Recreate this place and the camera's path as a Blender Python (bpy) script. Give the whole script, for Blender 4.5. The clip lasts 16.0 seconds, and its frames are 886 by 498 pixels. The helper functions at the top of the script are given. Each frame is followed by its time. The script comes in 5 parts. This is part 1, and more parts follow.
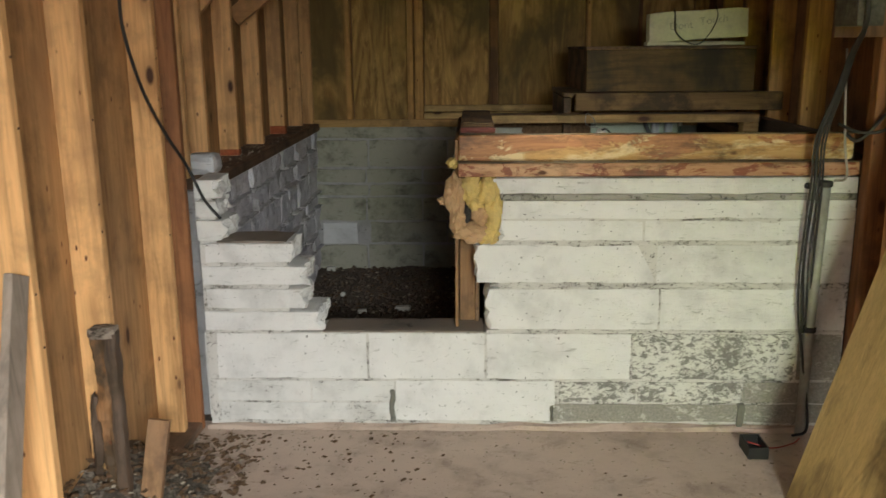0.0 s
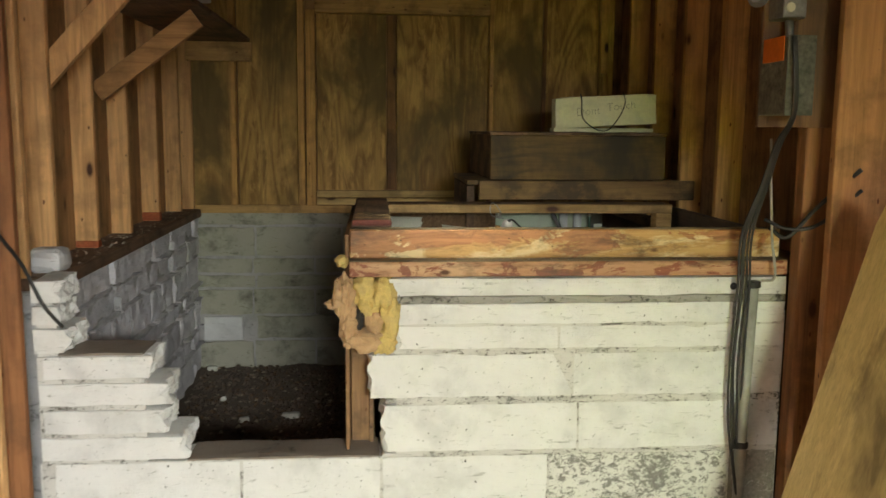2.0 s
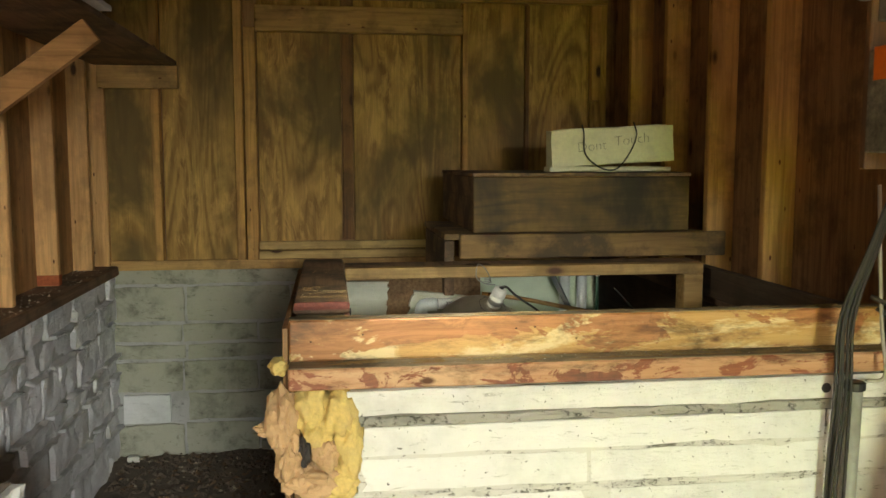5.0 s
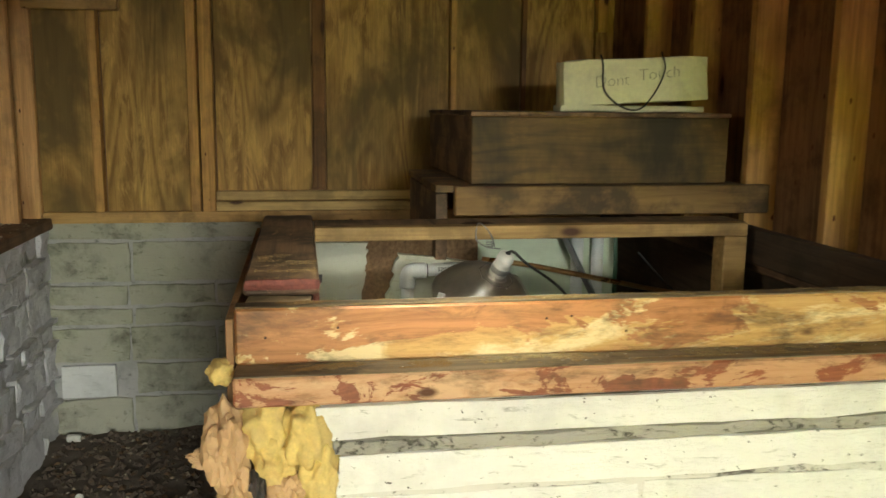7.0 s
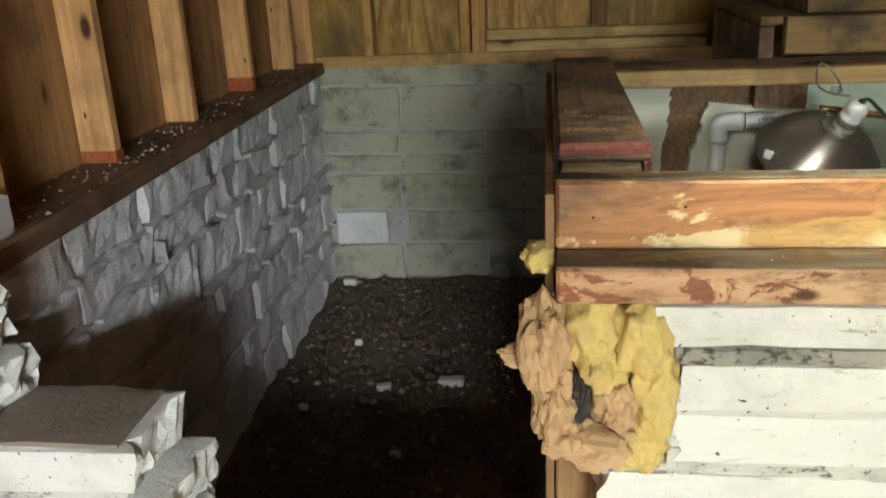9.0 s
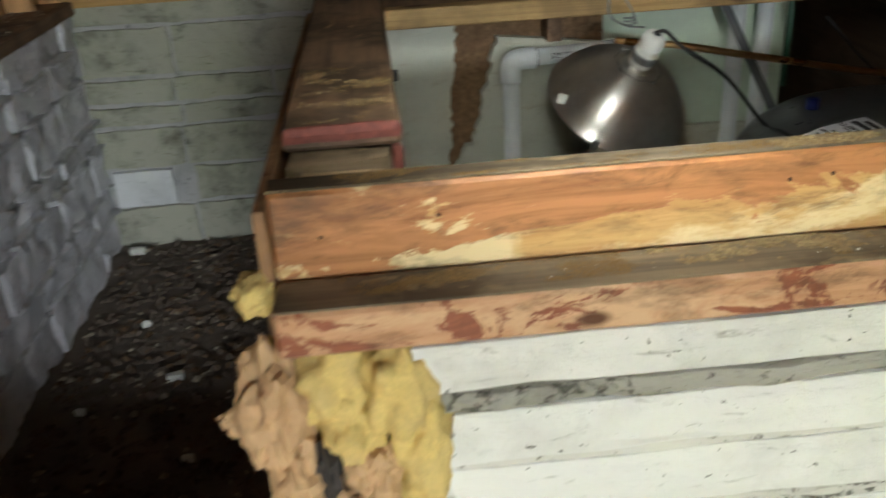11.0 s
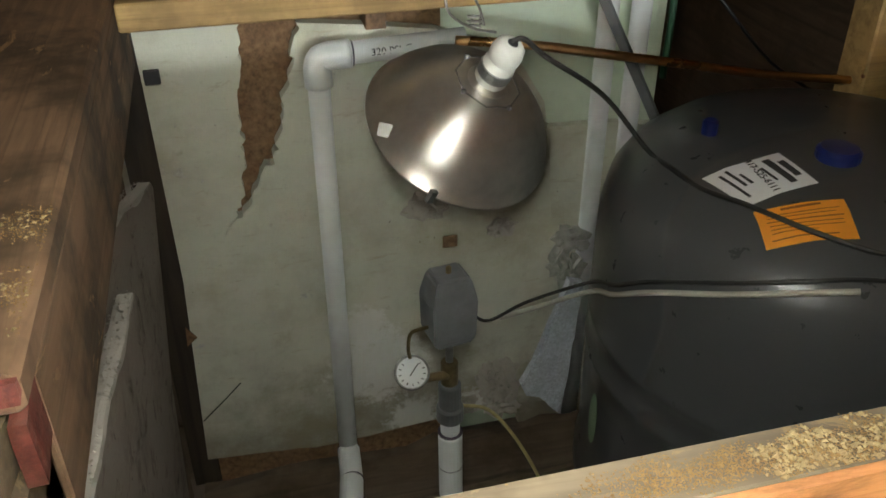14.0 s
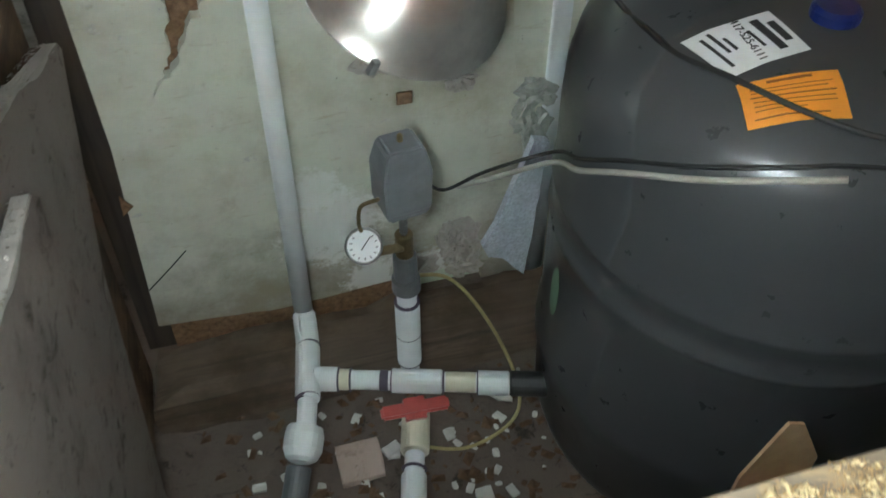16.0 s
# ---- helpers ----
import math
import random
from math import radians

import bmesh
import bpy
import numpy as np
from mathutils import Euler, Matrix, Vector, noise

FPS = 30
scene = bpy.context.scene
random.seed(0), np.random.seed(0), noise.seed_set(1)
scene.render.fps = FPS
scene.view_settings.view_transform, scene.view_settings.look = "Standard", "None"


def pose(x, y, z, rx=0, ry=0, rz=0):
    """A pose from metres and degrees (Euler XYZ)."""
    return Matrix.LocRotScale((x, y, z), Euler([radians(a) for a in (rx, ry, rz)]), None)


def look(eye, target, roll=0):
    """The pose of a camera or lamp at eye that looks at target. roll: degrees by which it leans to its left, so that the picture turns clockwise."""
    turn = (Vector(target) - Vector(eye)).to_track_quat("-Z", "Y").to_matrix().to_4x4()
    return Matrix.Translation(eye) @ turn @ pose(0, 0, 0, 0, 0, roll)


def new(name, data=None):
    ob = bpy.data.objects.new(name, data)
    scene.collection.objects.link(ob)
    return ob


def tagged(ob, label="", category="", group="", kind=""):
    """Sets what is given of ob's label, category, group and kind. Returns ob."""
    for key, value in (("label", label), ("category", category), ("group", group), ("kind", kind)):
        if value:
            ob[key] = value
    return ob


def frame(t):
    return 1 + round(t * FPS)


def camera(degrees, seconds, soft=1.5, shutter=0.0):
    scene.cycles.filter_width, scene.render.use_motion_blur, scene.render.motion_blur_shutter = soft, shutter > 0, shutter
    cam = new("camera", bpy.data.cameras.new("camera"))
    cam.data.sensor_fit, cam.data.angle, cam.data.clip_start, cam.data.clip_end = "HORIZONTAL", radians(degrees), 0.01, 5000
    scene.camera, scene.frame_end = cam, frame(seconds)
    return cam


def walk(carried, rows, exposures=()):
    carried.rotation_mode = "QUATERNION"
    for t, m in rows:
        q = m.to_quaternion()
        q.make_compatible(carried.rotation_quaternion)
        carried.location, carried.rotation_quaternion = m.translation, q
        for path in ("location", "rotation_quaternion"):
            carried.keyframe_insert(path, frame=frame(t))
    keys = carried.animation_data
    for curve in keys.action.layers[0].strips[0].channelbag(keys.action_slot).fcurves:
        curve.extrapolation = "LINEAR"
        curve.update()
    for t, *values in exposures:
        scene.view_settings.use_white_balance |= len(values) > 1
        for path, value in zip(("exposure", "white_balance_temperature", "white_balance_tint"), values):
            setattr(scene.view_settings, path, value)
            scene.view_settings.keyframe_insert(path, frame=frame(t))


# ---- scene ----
cam = camera(54.35, 16.0, shutter=0.5)
PATH = [
    (0, (0.086, -0.088, 1.638), (0.019, 1.858, 1.182), -0.5),
    (0.5, (0.089, -0.027, 1.642), (0.09, 1.926, 1.212), -0.5),
    (1, (0.094, 0.055, 1.645), (0.158, 2.016, 1.257), -0.3),
    (1.5, (0.09, 0.204, 1.66), (0.197, 2.174, 1.334), 0.0),
    (2, (0.114, 0.378, 1.645), (0.277, 2.352, 1.369), 0.5),
    (2.5, (0.13, 0.512, 1.632), (0.333, 2.484, 1.372), 0.9),
    (3, (0.123, 0.672, 1.64), (0.356, 2.643, 1.392), 0.8),
    (3.5, (0.093, 0.871, 1.669), (0.355, 2.843, 1.463), 0.3),
    (3.7, (0.085, 0.934, 1.688), (0.359, 2.905, 1.49), -0.0),
    (5.8, (0.187, 1.545, 1.66), (0.439, 3.517, 1.439), -0.0),
    (6, (0.194, 1.595, 1.65), (0.453, 3.565, 1.414), 0.1),
    (6.5, (0.194, 1.748, 1.65), (0.483, 3.707, 1.369), 0.4),
    (7, (0.155, 1.941, 1.645), (0.476, 3.888, 1.32), 0.6),
    (7.5, (0.093, 2.079, 1.627), (0.305, 4.032, 1.25), 0.8),
    (8, (0.036, 2.152, 1.619), (-0.011, 4.104, 1.187), -0.1),
    (8.2, (0.017, 2.178, 1.612), (-0.133, 4.117, 1.143), -0.4),
    (10.3, (0.058, 2.46, 1.641), (-0.214, 4.223, 0.738), -3.9),
    (10.5, (0.092, 2.502, 1.64), (-0.086, 4.291, 0.765), -3.8),
    (11, (0.162, 2.628, 1.617), (0.28, 4.429, 0.754), -3.5),
    (11.5, (0.208, 2.804, 1.616), (0.54, 4.58, 0.757), -2.8),
    (12, (0.234, 2.922, 1.618), (0.668, 4.677, 0.763), -1.4),
    (12.5, (0.261, 2.979, 1.626), (0.741, 4.72, 0.766), -1.0),
    (13, (0.298, 3.063, 1.635), (0.761, 4.789, 0.737), -0.9),
    (13.5, (0.332, 3.182, 1.641), (0.767, 4.876, 0.671), -0.7),
    (14, (0.341, 3.228, 1.646), (0.766, 4.866, 0.579), -0.1),
    (14.5, (0.344, 3.255, 1.65), (0.766, 4.839, 0.503), 0.2),
    (15, (0.379, 3.286, 1.658), (0.757, 4.73, 0.326), 0.0),
    (15.5, (0.393, 3.322, 1.659), (0.771, 4.675, 0.236), 0.4),
    (16, (0.424, 3.38, 1.649), (0.834, 4.745, 0.245), 0.6),
]
EXPOSURES = [(0, -0.32, 6700, 3), (1.5, -0.05, 6900, 2), (3.5, 0.4, 7200, -2), (7.0, 0.65, 7300, -3), (8.2, 0.7, 6900, -1), (10.3, 0.3, 6200, 0), (11.0, 0.33, 6200, 1),
             (11.5, 0.3, 6400, 1), (12.0, 0.3, 6900, 2), (12.5, 0.45, 7100, 2), (13.0, 0.65, 7100, 2), (14.0, 0.95, 6500, 2), (14.5, 1.0, 6200, 1), (15.5, 1.2, 5300, 0), (16, 1.85, 5500, -1)]
walk(cam, [(t, look(eye, target, roll)) for t, eye, target, roll in PATH], EXPOSURES)

# ---- light: open garage door behind the walker ----
world = bpy.data.worlds.new("sky")
scene.world = world
world.use_nodes = True
sky = world.node_tree.nodes.new("ShaderNodeTexSky")
sky.sky_type, sky.sun_disc, sky.sun_elevation, sky.sun_rotation = "NISHITA", False, radians(50), radians(200)
world.node_tree.nodes["Background"].inputs["Strength"].default_value = 0.1
world.node_tree.links.new(sky.outputs[0], world.node_tree.nodes["Background"].inputs["Color"])


def area_lamp(name, eye, target, sx, sy, watts, colour):
    data = bpy.data.lights.new(name, "AREA")
    data.shape, data.size, data.size_y, data.energy, data.color = "RECTANGLE", sx, sy, watts, colour
    ob = new(name, data)
    ob.matrix_world = look(eye, target)
    return ob


area_lamp("door_sky", (1.95, -3.2, 2.95), (1.65, 0, 2.95), 3.0, 1.7, 2150, (0.965, 0.975, 1.0))
# added yellow-green lamp, narrowed and aimed to tint the right of the block wall
area_lamp("door_green_tint", (0.76, -1.52, 0.95), (1.75, 3.4, 0.55), 0.6, 1.1, 4.8, (0.84, 1.0, 0.12)).data.spread = radians(62)
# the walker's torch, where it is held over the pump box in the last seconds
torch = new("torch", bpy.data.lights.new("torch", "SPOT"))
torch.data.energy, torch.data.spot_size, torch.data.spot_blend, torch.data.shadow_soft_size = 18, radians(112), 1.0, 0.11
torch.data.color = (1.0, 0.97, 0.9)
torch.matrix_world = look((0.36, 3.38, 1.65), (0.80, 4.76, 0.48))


# ---- materials ----
def nodes_of(name):
    m = bpy.data.materials.new(name)
    m.use_nodes = True
    nt = m.node_tree
    return m, nt, nt.nodes["Principled BSDF"]


def coords(nt, scale=(1, 1, 1), shift=True):
    tc, mp = nt.nodes.new("ShaderNodeTexCoord"), nt.nodes.new("ShaderNodeMapping")
    mp.inputs["Scale"].default_value = scale
    nt.links.new(tc.outputs["Object"], mp.inputs["Vector"])
    if shift:
        oi, mul = nt.nodes.new("ShaderNodeObjectInfo"), nt.nodes.new("ShaderNodeVectorMath")
        mul.operation = "SCALE"
        mul.inputs[0].default_value = (37.0, 53.0, 19.0)
        nt.links.new(oi.outputs["Random"], mul.inputs["Scale"])
        nt.links.new(mul.outputs[0], mp.inputs["Location"])
    return mp.outputs[0]


def noise_tex(nt, vec, scale, detail=6.0, rough=0.6, distort=0.0):
    n = nt.nodes.new("ShaderNodeTexNoise")
    n.inputs["Scale"].default_value, n.inputs["Detail"].default_value = scale, detail
    n.inputs["Roughness"].default_value, n.inputs["Distortion"].default_value = rough, distort
    nt.links.new(vec, n.inputs["Vector"])
    return n.outputs["Fac"]


def ramp(nt, fac, stops):
    r = nt.nodes.new("ShaderNodeValToRGB")
    els = r.color_ramp.elements
    while len(els) < len(stops):
        els.new(0.5)
    for e, (p, c) in zip(els, stops):
        e.position = p
        e.color = (*c, 1) if len(c) == 3 else c
    nt.links.new(fac, r.inputs[0])
    return r.outputs[0]


def mask(nt, fac, lo, hi):
    r = nt.nodes.new("ShaderNodeMapRange")
    r.inputs["From Min"].default_value, r.inputs["From Max"].default_value = lo, hi
    nt.links.new(fac, r.inputs["Value"])
    return r.outputs[0]


def mix(nt, fac, a, b, mode="MIX"):
    m = nt.nodes.new("ShaderNodeMix")
    m.data_type, m.blend_type = "RGBA", mode
    for sock, v in ((m.inputs[0], fac), (m.inputs[6], a), (m.inputs[7], b)):
        if isinstance(v, (int, float)):
            sock.default_value = v
        elif isinstance(v, tuple):
            sock.default_value = (*v, 1)
        else:
            nt.links.new(v, sock)
    return m.outputs[2]


def bump(nt, bsdf, height, strength, dist=0.01):
    b = nt.nodes.new("ShaderNodeBump")
    b.inputs["Strength"].default_value, b.inputs["Distance"].default_value = strength, dist
    nt.links.new(height, b.inputs["Height"])
    nt.links.new(b.outputs[0], bsdf.inputs["Normal"])


def times(nt, a, b, op="MULTIPLY"):
    m = nt.nodes.new("ShaderNodeMath")
    m.operation = op
    for i, v in enumerate((a, b)):
        if isinstance(v, (int, float)):
            m.inputs[i].default_value = v
        else:
            nt.links.new(v, m.inputs[i])
    return m.outputs[0]


def wood(name, light, dark, axis="z", knots=True, dirt=0.25, rough=0.75, stain=None):
    m, nt, b = nodes_of(name)
    s = {"x": (0.07, 1, 1), "y": (1, 0.07, 1), "z": (1, 1, 0.07)}[axis]
    v = coords(nt, s)
    grain = noise_tex(nt, v, 38, 5, 0.65, 0.6)
    broad = noise_tex(nt, v, 7, 3, 0.5, 1.2)
    col = ramp(nt, grain, [(0.32, tuple(c * 0.8 for c in dark)), (0.6, light)])
    col = mix(nt, mask(nt, broad, 0.35, 0.7), col, mix(nt, 0.5, col, tuple(c * 1.25 for c in light)))
    flat = coords(nt, (1, 1, 1))
    blot = noise_tex(nt, flat, 5, 5, 0.65)
    col = mix(nt, times(nt, mask(nt, blot, 0.53 - 0.1 * dirt, 0.68 - 0.1 * dirt), min(0.9, dirt * 1.15)), col, (0.05, 0.032, 0.016))
    streak = noise_tex(nt, coords(nt, tuple(k * 0.5 if k < 1 else 1.6 for k in s)), 16, 7, 0.7, 0.4)
    col = mix(nt, times(nt, mask(nt, streak, 0.54, 0.7), 0.2 + dirt * 0.9), col, tuple(c * 0.35 for c in dark))
    wear = noise_tex(nt, coords(nt, tuple(0.5 if k < 1 else 1.0 for k in s)), 3.2, 6, 0.66, 0.5)
    col = mix(nt, times(nt, mask(nt, wear, 0.52, 0.68), 0.45), col, tuple(c * 0.62 + 0.03 for c in dark))
    col = mix(nt, mask(nt, noise_tex(nt, flat, 120, 3, 0.6), 0.72, 0.76), col, tuple(c * 0.4 for c in dark))
    if stain:
        scol, ssize, lo = stain
        pat = noise_tex(nt, coords(nt, tuple(0.4 if k < 1 else 1.0 for k in s)), ssize, 9, 0.68, 0.7)
        col = mix(nt, mask(nt, pat, lo, lo + 0.035), col, mix(nt, mask(nt, grain, 0.3, 0.7), scol, tuple(c * 0.75 for c in scol)))
    if knots:
        ks = {"x": (2.2, 5, 5), "y": (5, 2.2, 5), "z": (5, 5, 2.2)}[axis]
        vo = nt.nodes.new("ShaderNodeTexVoronoi")
        vo.inputs["Scale"].default_value = 1.25
        nt.links.new(coords(nt, ks), vo.inputs["Vector"])
        col = mix(nt, times(nt, mask(nt, vo.outputs["Distance"], 0.3, 0.1), 0.55), col, tuple(c * 0.6 for c in dark))
        col = mix(nt, mask(nt, vo.outputs["Distance"], 0.12, 0.07), col, (0.06, 0.022, 0.009))
        pin = nt.nodes.new("ShaderNodeTexVoronoi")
        pin.inputs["Scale"].default_value = 3.1
        nt.links.new(coords(nt, ks), pin.inputs["Vector"])
        col = mix(nt, mask(nt, pin.outputs["Distance"], 0.085, 0.05), col, (0.13, 0.045, 0.016))
    nt.links.new(col, b.inputs["Base Color"])
    b.inputs["Roughness"].default_value = rough
    bump(nt, b, times(nt, grain, blot, "ADD"), 0.35, 0.004)
    return m


def plywood(name, light, dark, mould, axis="z", figure_depth=1.0):
    """Rotary-cut veneer: cathedral figure, weathered pale streaks and large mouldy zones."""
    m, nt, b = nodes_of(name)
    s = {"x": (0.2, 1, 1), "z": (1, 1, 0.2)}[axis]
    v = coords(nt, s)
    swirl = noise_tex(nt, v, 3.0, 2, 0.45, 1.0)
    wav = nt.nodes.new("ShaderNodeMath")
    wav.operation = "SINE"
    nt.links.new(times(nt, swirl, 66.0), wav.inputs[0])
    figure = mask(nt, wav.outputs[0], -0.6, 1)
    fine = noise_tex(nt, coords(nt, tuple(0.03 if k < 1 else 1.0 for k in s)), 130, 3, 0.6)
    zone = noise_tex(nt, coords(nt, (1, 1, 0.55)), 2.3, 5, 0.62, 0.4)
    soft = noise_tex(nt, v, 14, 6, 0.7, 0.9)
    col = mix(nt, times(nt, times(nt, figure, mask(nt, soft, 0.2, 0.6)), 1.0 * figure_depth), light, dark)
    col = mix(nt, times(nt, mask(nt, soft, 0.5, 0.72), 0.6 * figure_depth), col, dark)
    pale = times(nt, mask(nt, noise_tex(nt, v, 17, 7, 0.72, 1.0), 0.49, 0.6), mask(nt, zone, 0.54, 0.44))
    col = mix(nt, times(nt, pale, 0.6 * figure_depth), col, (min(1, light[0] * 1.5), min(1, light[1] * 1.55), min(1, light[2] * 1.7)))
    col = mix(nt, times(nt, mask(nt, fine, 0.45, 0.8), 0.4), col, tuple(c * 0.5 for c in dark))
    col = mix(nt, times(nt, mask(nt, zone, 0.48, 0.62), 0.85), col, mould)
    drip = noise_tex(nt, coords(nt, tuple(k * 0.6 if k < 1 else 1.8 for k in s)), 5, 6, 0.7, 0.3)
    col = mix(nt, times(nt, mask(nt, drip, 0.55, 0.68), 0.6), col, mould)
    nt.links.new(col, b.inputs["Base Color"])
    b.inputs["Roughness"].default_value = 0.7
    bump(nt, b, times(nt, fine, times(nt, figure, 0.6), "ADD"), 0.3, 0.003)
    return m


def masonry(name, paint, bare, peel, grime=0.3, rough=0.8, relief=0.5, grime_col=(0.10, 0.10, 0.085), specks=0.735, blotch=26, fleck=19, soft=0.02):
    """Painted or bare block: bare shows where the paint has peeled (peel 0 to 1)."""
    m, nt, b = nodes_of(name)
    v = coords(nt)
    fine, broad = noise_tex(nt, v, 90, 4, 0.7), noise_tex(nt, v, 4.5, 6, 0.65, 0.2)
    patch = noise_tex(nt, coords(nt, (0.8, 0.8, 1.25)), fleck, 10, 0.78, 0.5)
    col = mix(nt, mask(nt, broad, 0.3, 0.75), paint, tuple(c * 0.87 for c in paint))
    edge = 0.70 - 0.26 * peel
    chip = mask(nt, times(nt, times(nt, patch, 0.7), times(nt, broad, 0.3), "ADD"), edge, edge + soft)
    gcol = mix(nt, mask(nt, fine, 0.3, 0.7), bare, tuple(c * 0.55 for c in bare))
    col = mix(nt, chip, col, gcol)
    spots = noise_tex(nt, v, blotch, 6, 0.75)
    col = mix(nt, times(nt, mask(nt, spots, 0.62, 0.72), grime), col, grime_col)
    col = mix(nt, times(nt, mask(nt, broad, 0.5, 0.8), grime), col, grime_col)
    col = mix(nt, mask(nt, noise_tex(nt, v, 75, 3, 0.6), specks, specks + 0.02), col, tuple(c * 0.4 for c in grime_col))
    # pits and trowel drags, longer than they are high
    drag = noise_tex(nt, coords(nt, (0.35, 0.8, 1.7)), 34, 8, 0.72, 0.6)
    col = mix(nt, times(nt, mask(nt, drag, 0.6, 0.67), 0.4 + 0.5 * grime), col, tuple(c * 1.6 for c in grime_col))
    nt.links.new(col, b.inputs["Base Color"])
    b.inputs["Roughness"].default_value = rough
    height = times(nt, times(nt, times(nt, fine, 0.3), times(nt, chip, -0.4), "ADD"), times(nt, spots, 0.6), "ADD")
    bump(nt, b, times(nt, height, times(nt, drag, -0.7), "ADD"), relief, 0.008)
    return m


def plain(name, col, rough=0.5, metal=0.0, vary=0.25, scale=30.0, relief=0.1, dirt=None, coat=0.0):
    m, nt, b = nodes_of(name)
    v = coords(nt)
    n, big = noise_tex(nt, v, scale, 5, 0.65), noise_tex(nt, v, scale / 7, 5, 0.6)
    c = mix(nt, mask(nt, n, 0.3, 0.7), col, tuple(k * (1 - vary) for k in col))
    c = mix(nt, times(nt, mask(nt, big, 0.5, 0.7), 0.6 if dirt else vary), c, dirt or tuple(k * 0.6 for k in col))
    nt.links.new(c, b.inputs["Base Color"])
    r = nt.nodes.new("ShaderNodeMapRange")
    r.inputs["To Min"].default_value, r.inputs["To Max"].default_value = max(0.03, rough - 0.1), min(1, rough + 0.12)
    nt.links.new(big, r.inputs["Value"])
    nt.links.new(r.outputs[0], b.inputs["Roughness"])
    b.inputs["Metallic"].default_value, b.inputs["Coat Weight"].default_value = metal, coat
    if relief:
        bump(nt, b, n, relief, 0.004)
    return m


STUD = wood("stud_pine", (0.75, 0.44, 0.19), (0.54, 0.275, 0.105), "z", dirt=0.25)
STUD_RED = wood("stud_reddish", (0.33, 0.14, 0.055), (0.2, 0.078, 0.03), "z", dirt=0.3)
STUD_DARK = wood("stud_dark", (0.62, 0.36, 0.13), (0.42, 0.22, 0.075), "z", dirt=0.35)
BATTEN = wood("batten_pine", (0.62, 0.35, 0.115), (0.42, 0.215, 0.065), "z", dirt=0.3)
DARK_BOARD = wood("dark_board", (0.19, 0.095, 0.042), (0.11, 0.05, 0.024), "z", dirt=0.4)
LEFT_SHEATH = wood("left_sheathing", (0.5, 0.285, 0.125), (0.34, 0.18, 0.075), "z", dirt=0.35)
# near-black: the unlit dark right of the pump box is put into its colour
VOID_DARK = wood("void_dark", (0.1, 0.065, 0.04), (0.05, 0.032, 0.02), "y", dirt=0.7, knots=False)
PALE_X = wood("pale_board", (0.34, 0.24, 0.13), (0.22, 0.145, 0.075), "y", dirt=0.6, knots=False)
DUSTY = wood("dusty_top", (0.22, 0.165, 0.1), (0.13, 0.097, 0.06), "x", dirt=0.75, knots=False, stain=((0.225, 0.16, 0.085), 34, 0.57))
JOINT = masonry("ragged_joint", (0.4, 0.39, 0.35), (0.15, 0.145, 0.125), 0.62, 0.6, relief=1.0, fleck=42)
MORTAR_DARK = masonry("dark_mortar", (0.2, 0.2, 0.17), (0.12, 0.115, 0.1), 0.5, 0.5, relief=0.9)
RIGHT_STUD = wood("right_stud", (0.3, 0.135, 0.055), (0.19, 0.08, 0.032), "z", dirt=0.45)
POST_STUD = wood("post_stud", (0.44, 0.215, 0.085), (0.3, 0.135, 0.05), "z", dirt=0.35)
SHEATH = wood("sheathing", (0.34, 0.19, 0.09), (0.2, 0.1, 0.05), "z", dirt=0.5)
PLATE_X = wood("plate_wood", (0.54, 0.33, 0.125), (0.34, 0.19, 0.07), "x", dirt=0.4)
PALE_RAIL = wood("pale_rail", (0.6, 0.42, 0.17), (0.42, 0.27, 0.1), "x", dirt=0.35)
PLATE_Y = wood("sill_wood", (0.22, 0.13, 0.08), (0.12, 0.07, 0.045), "y", dirt=0.6, knots=False)


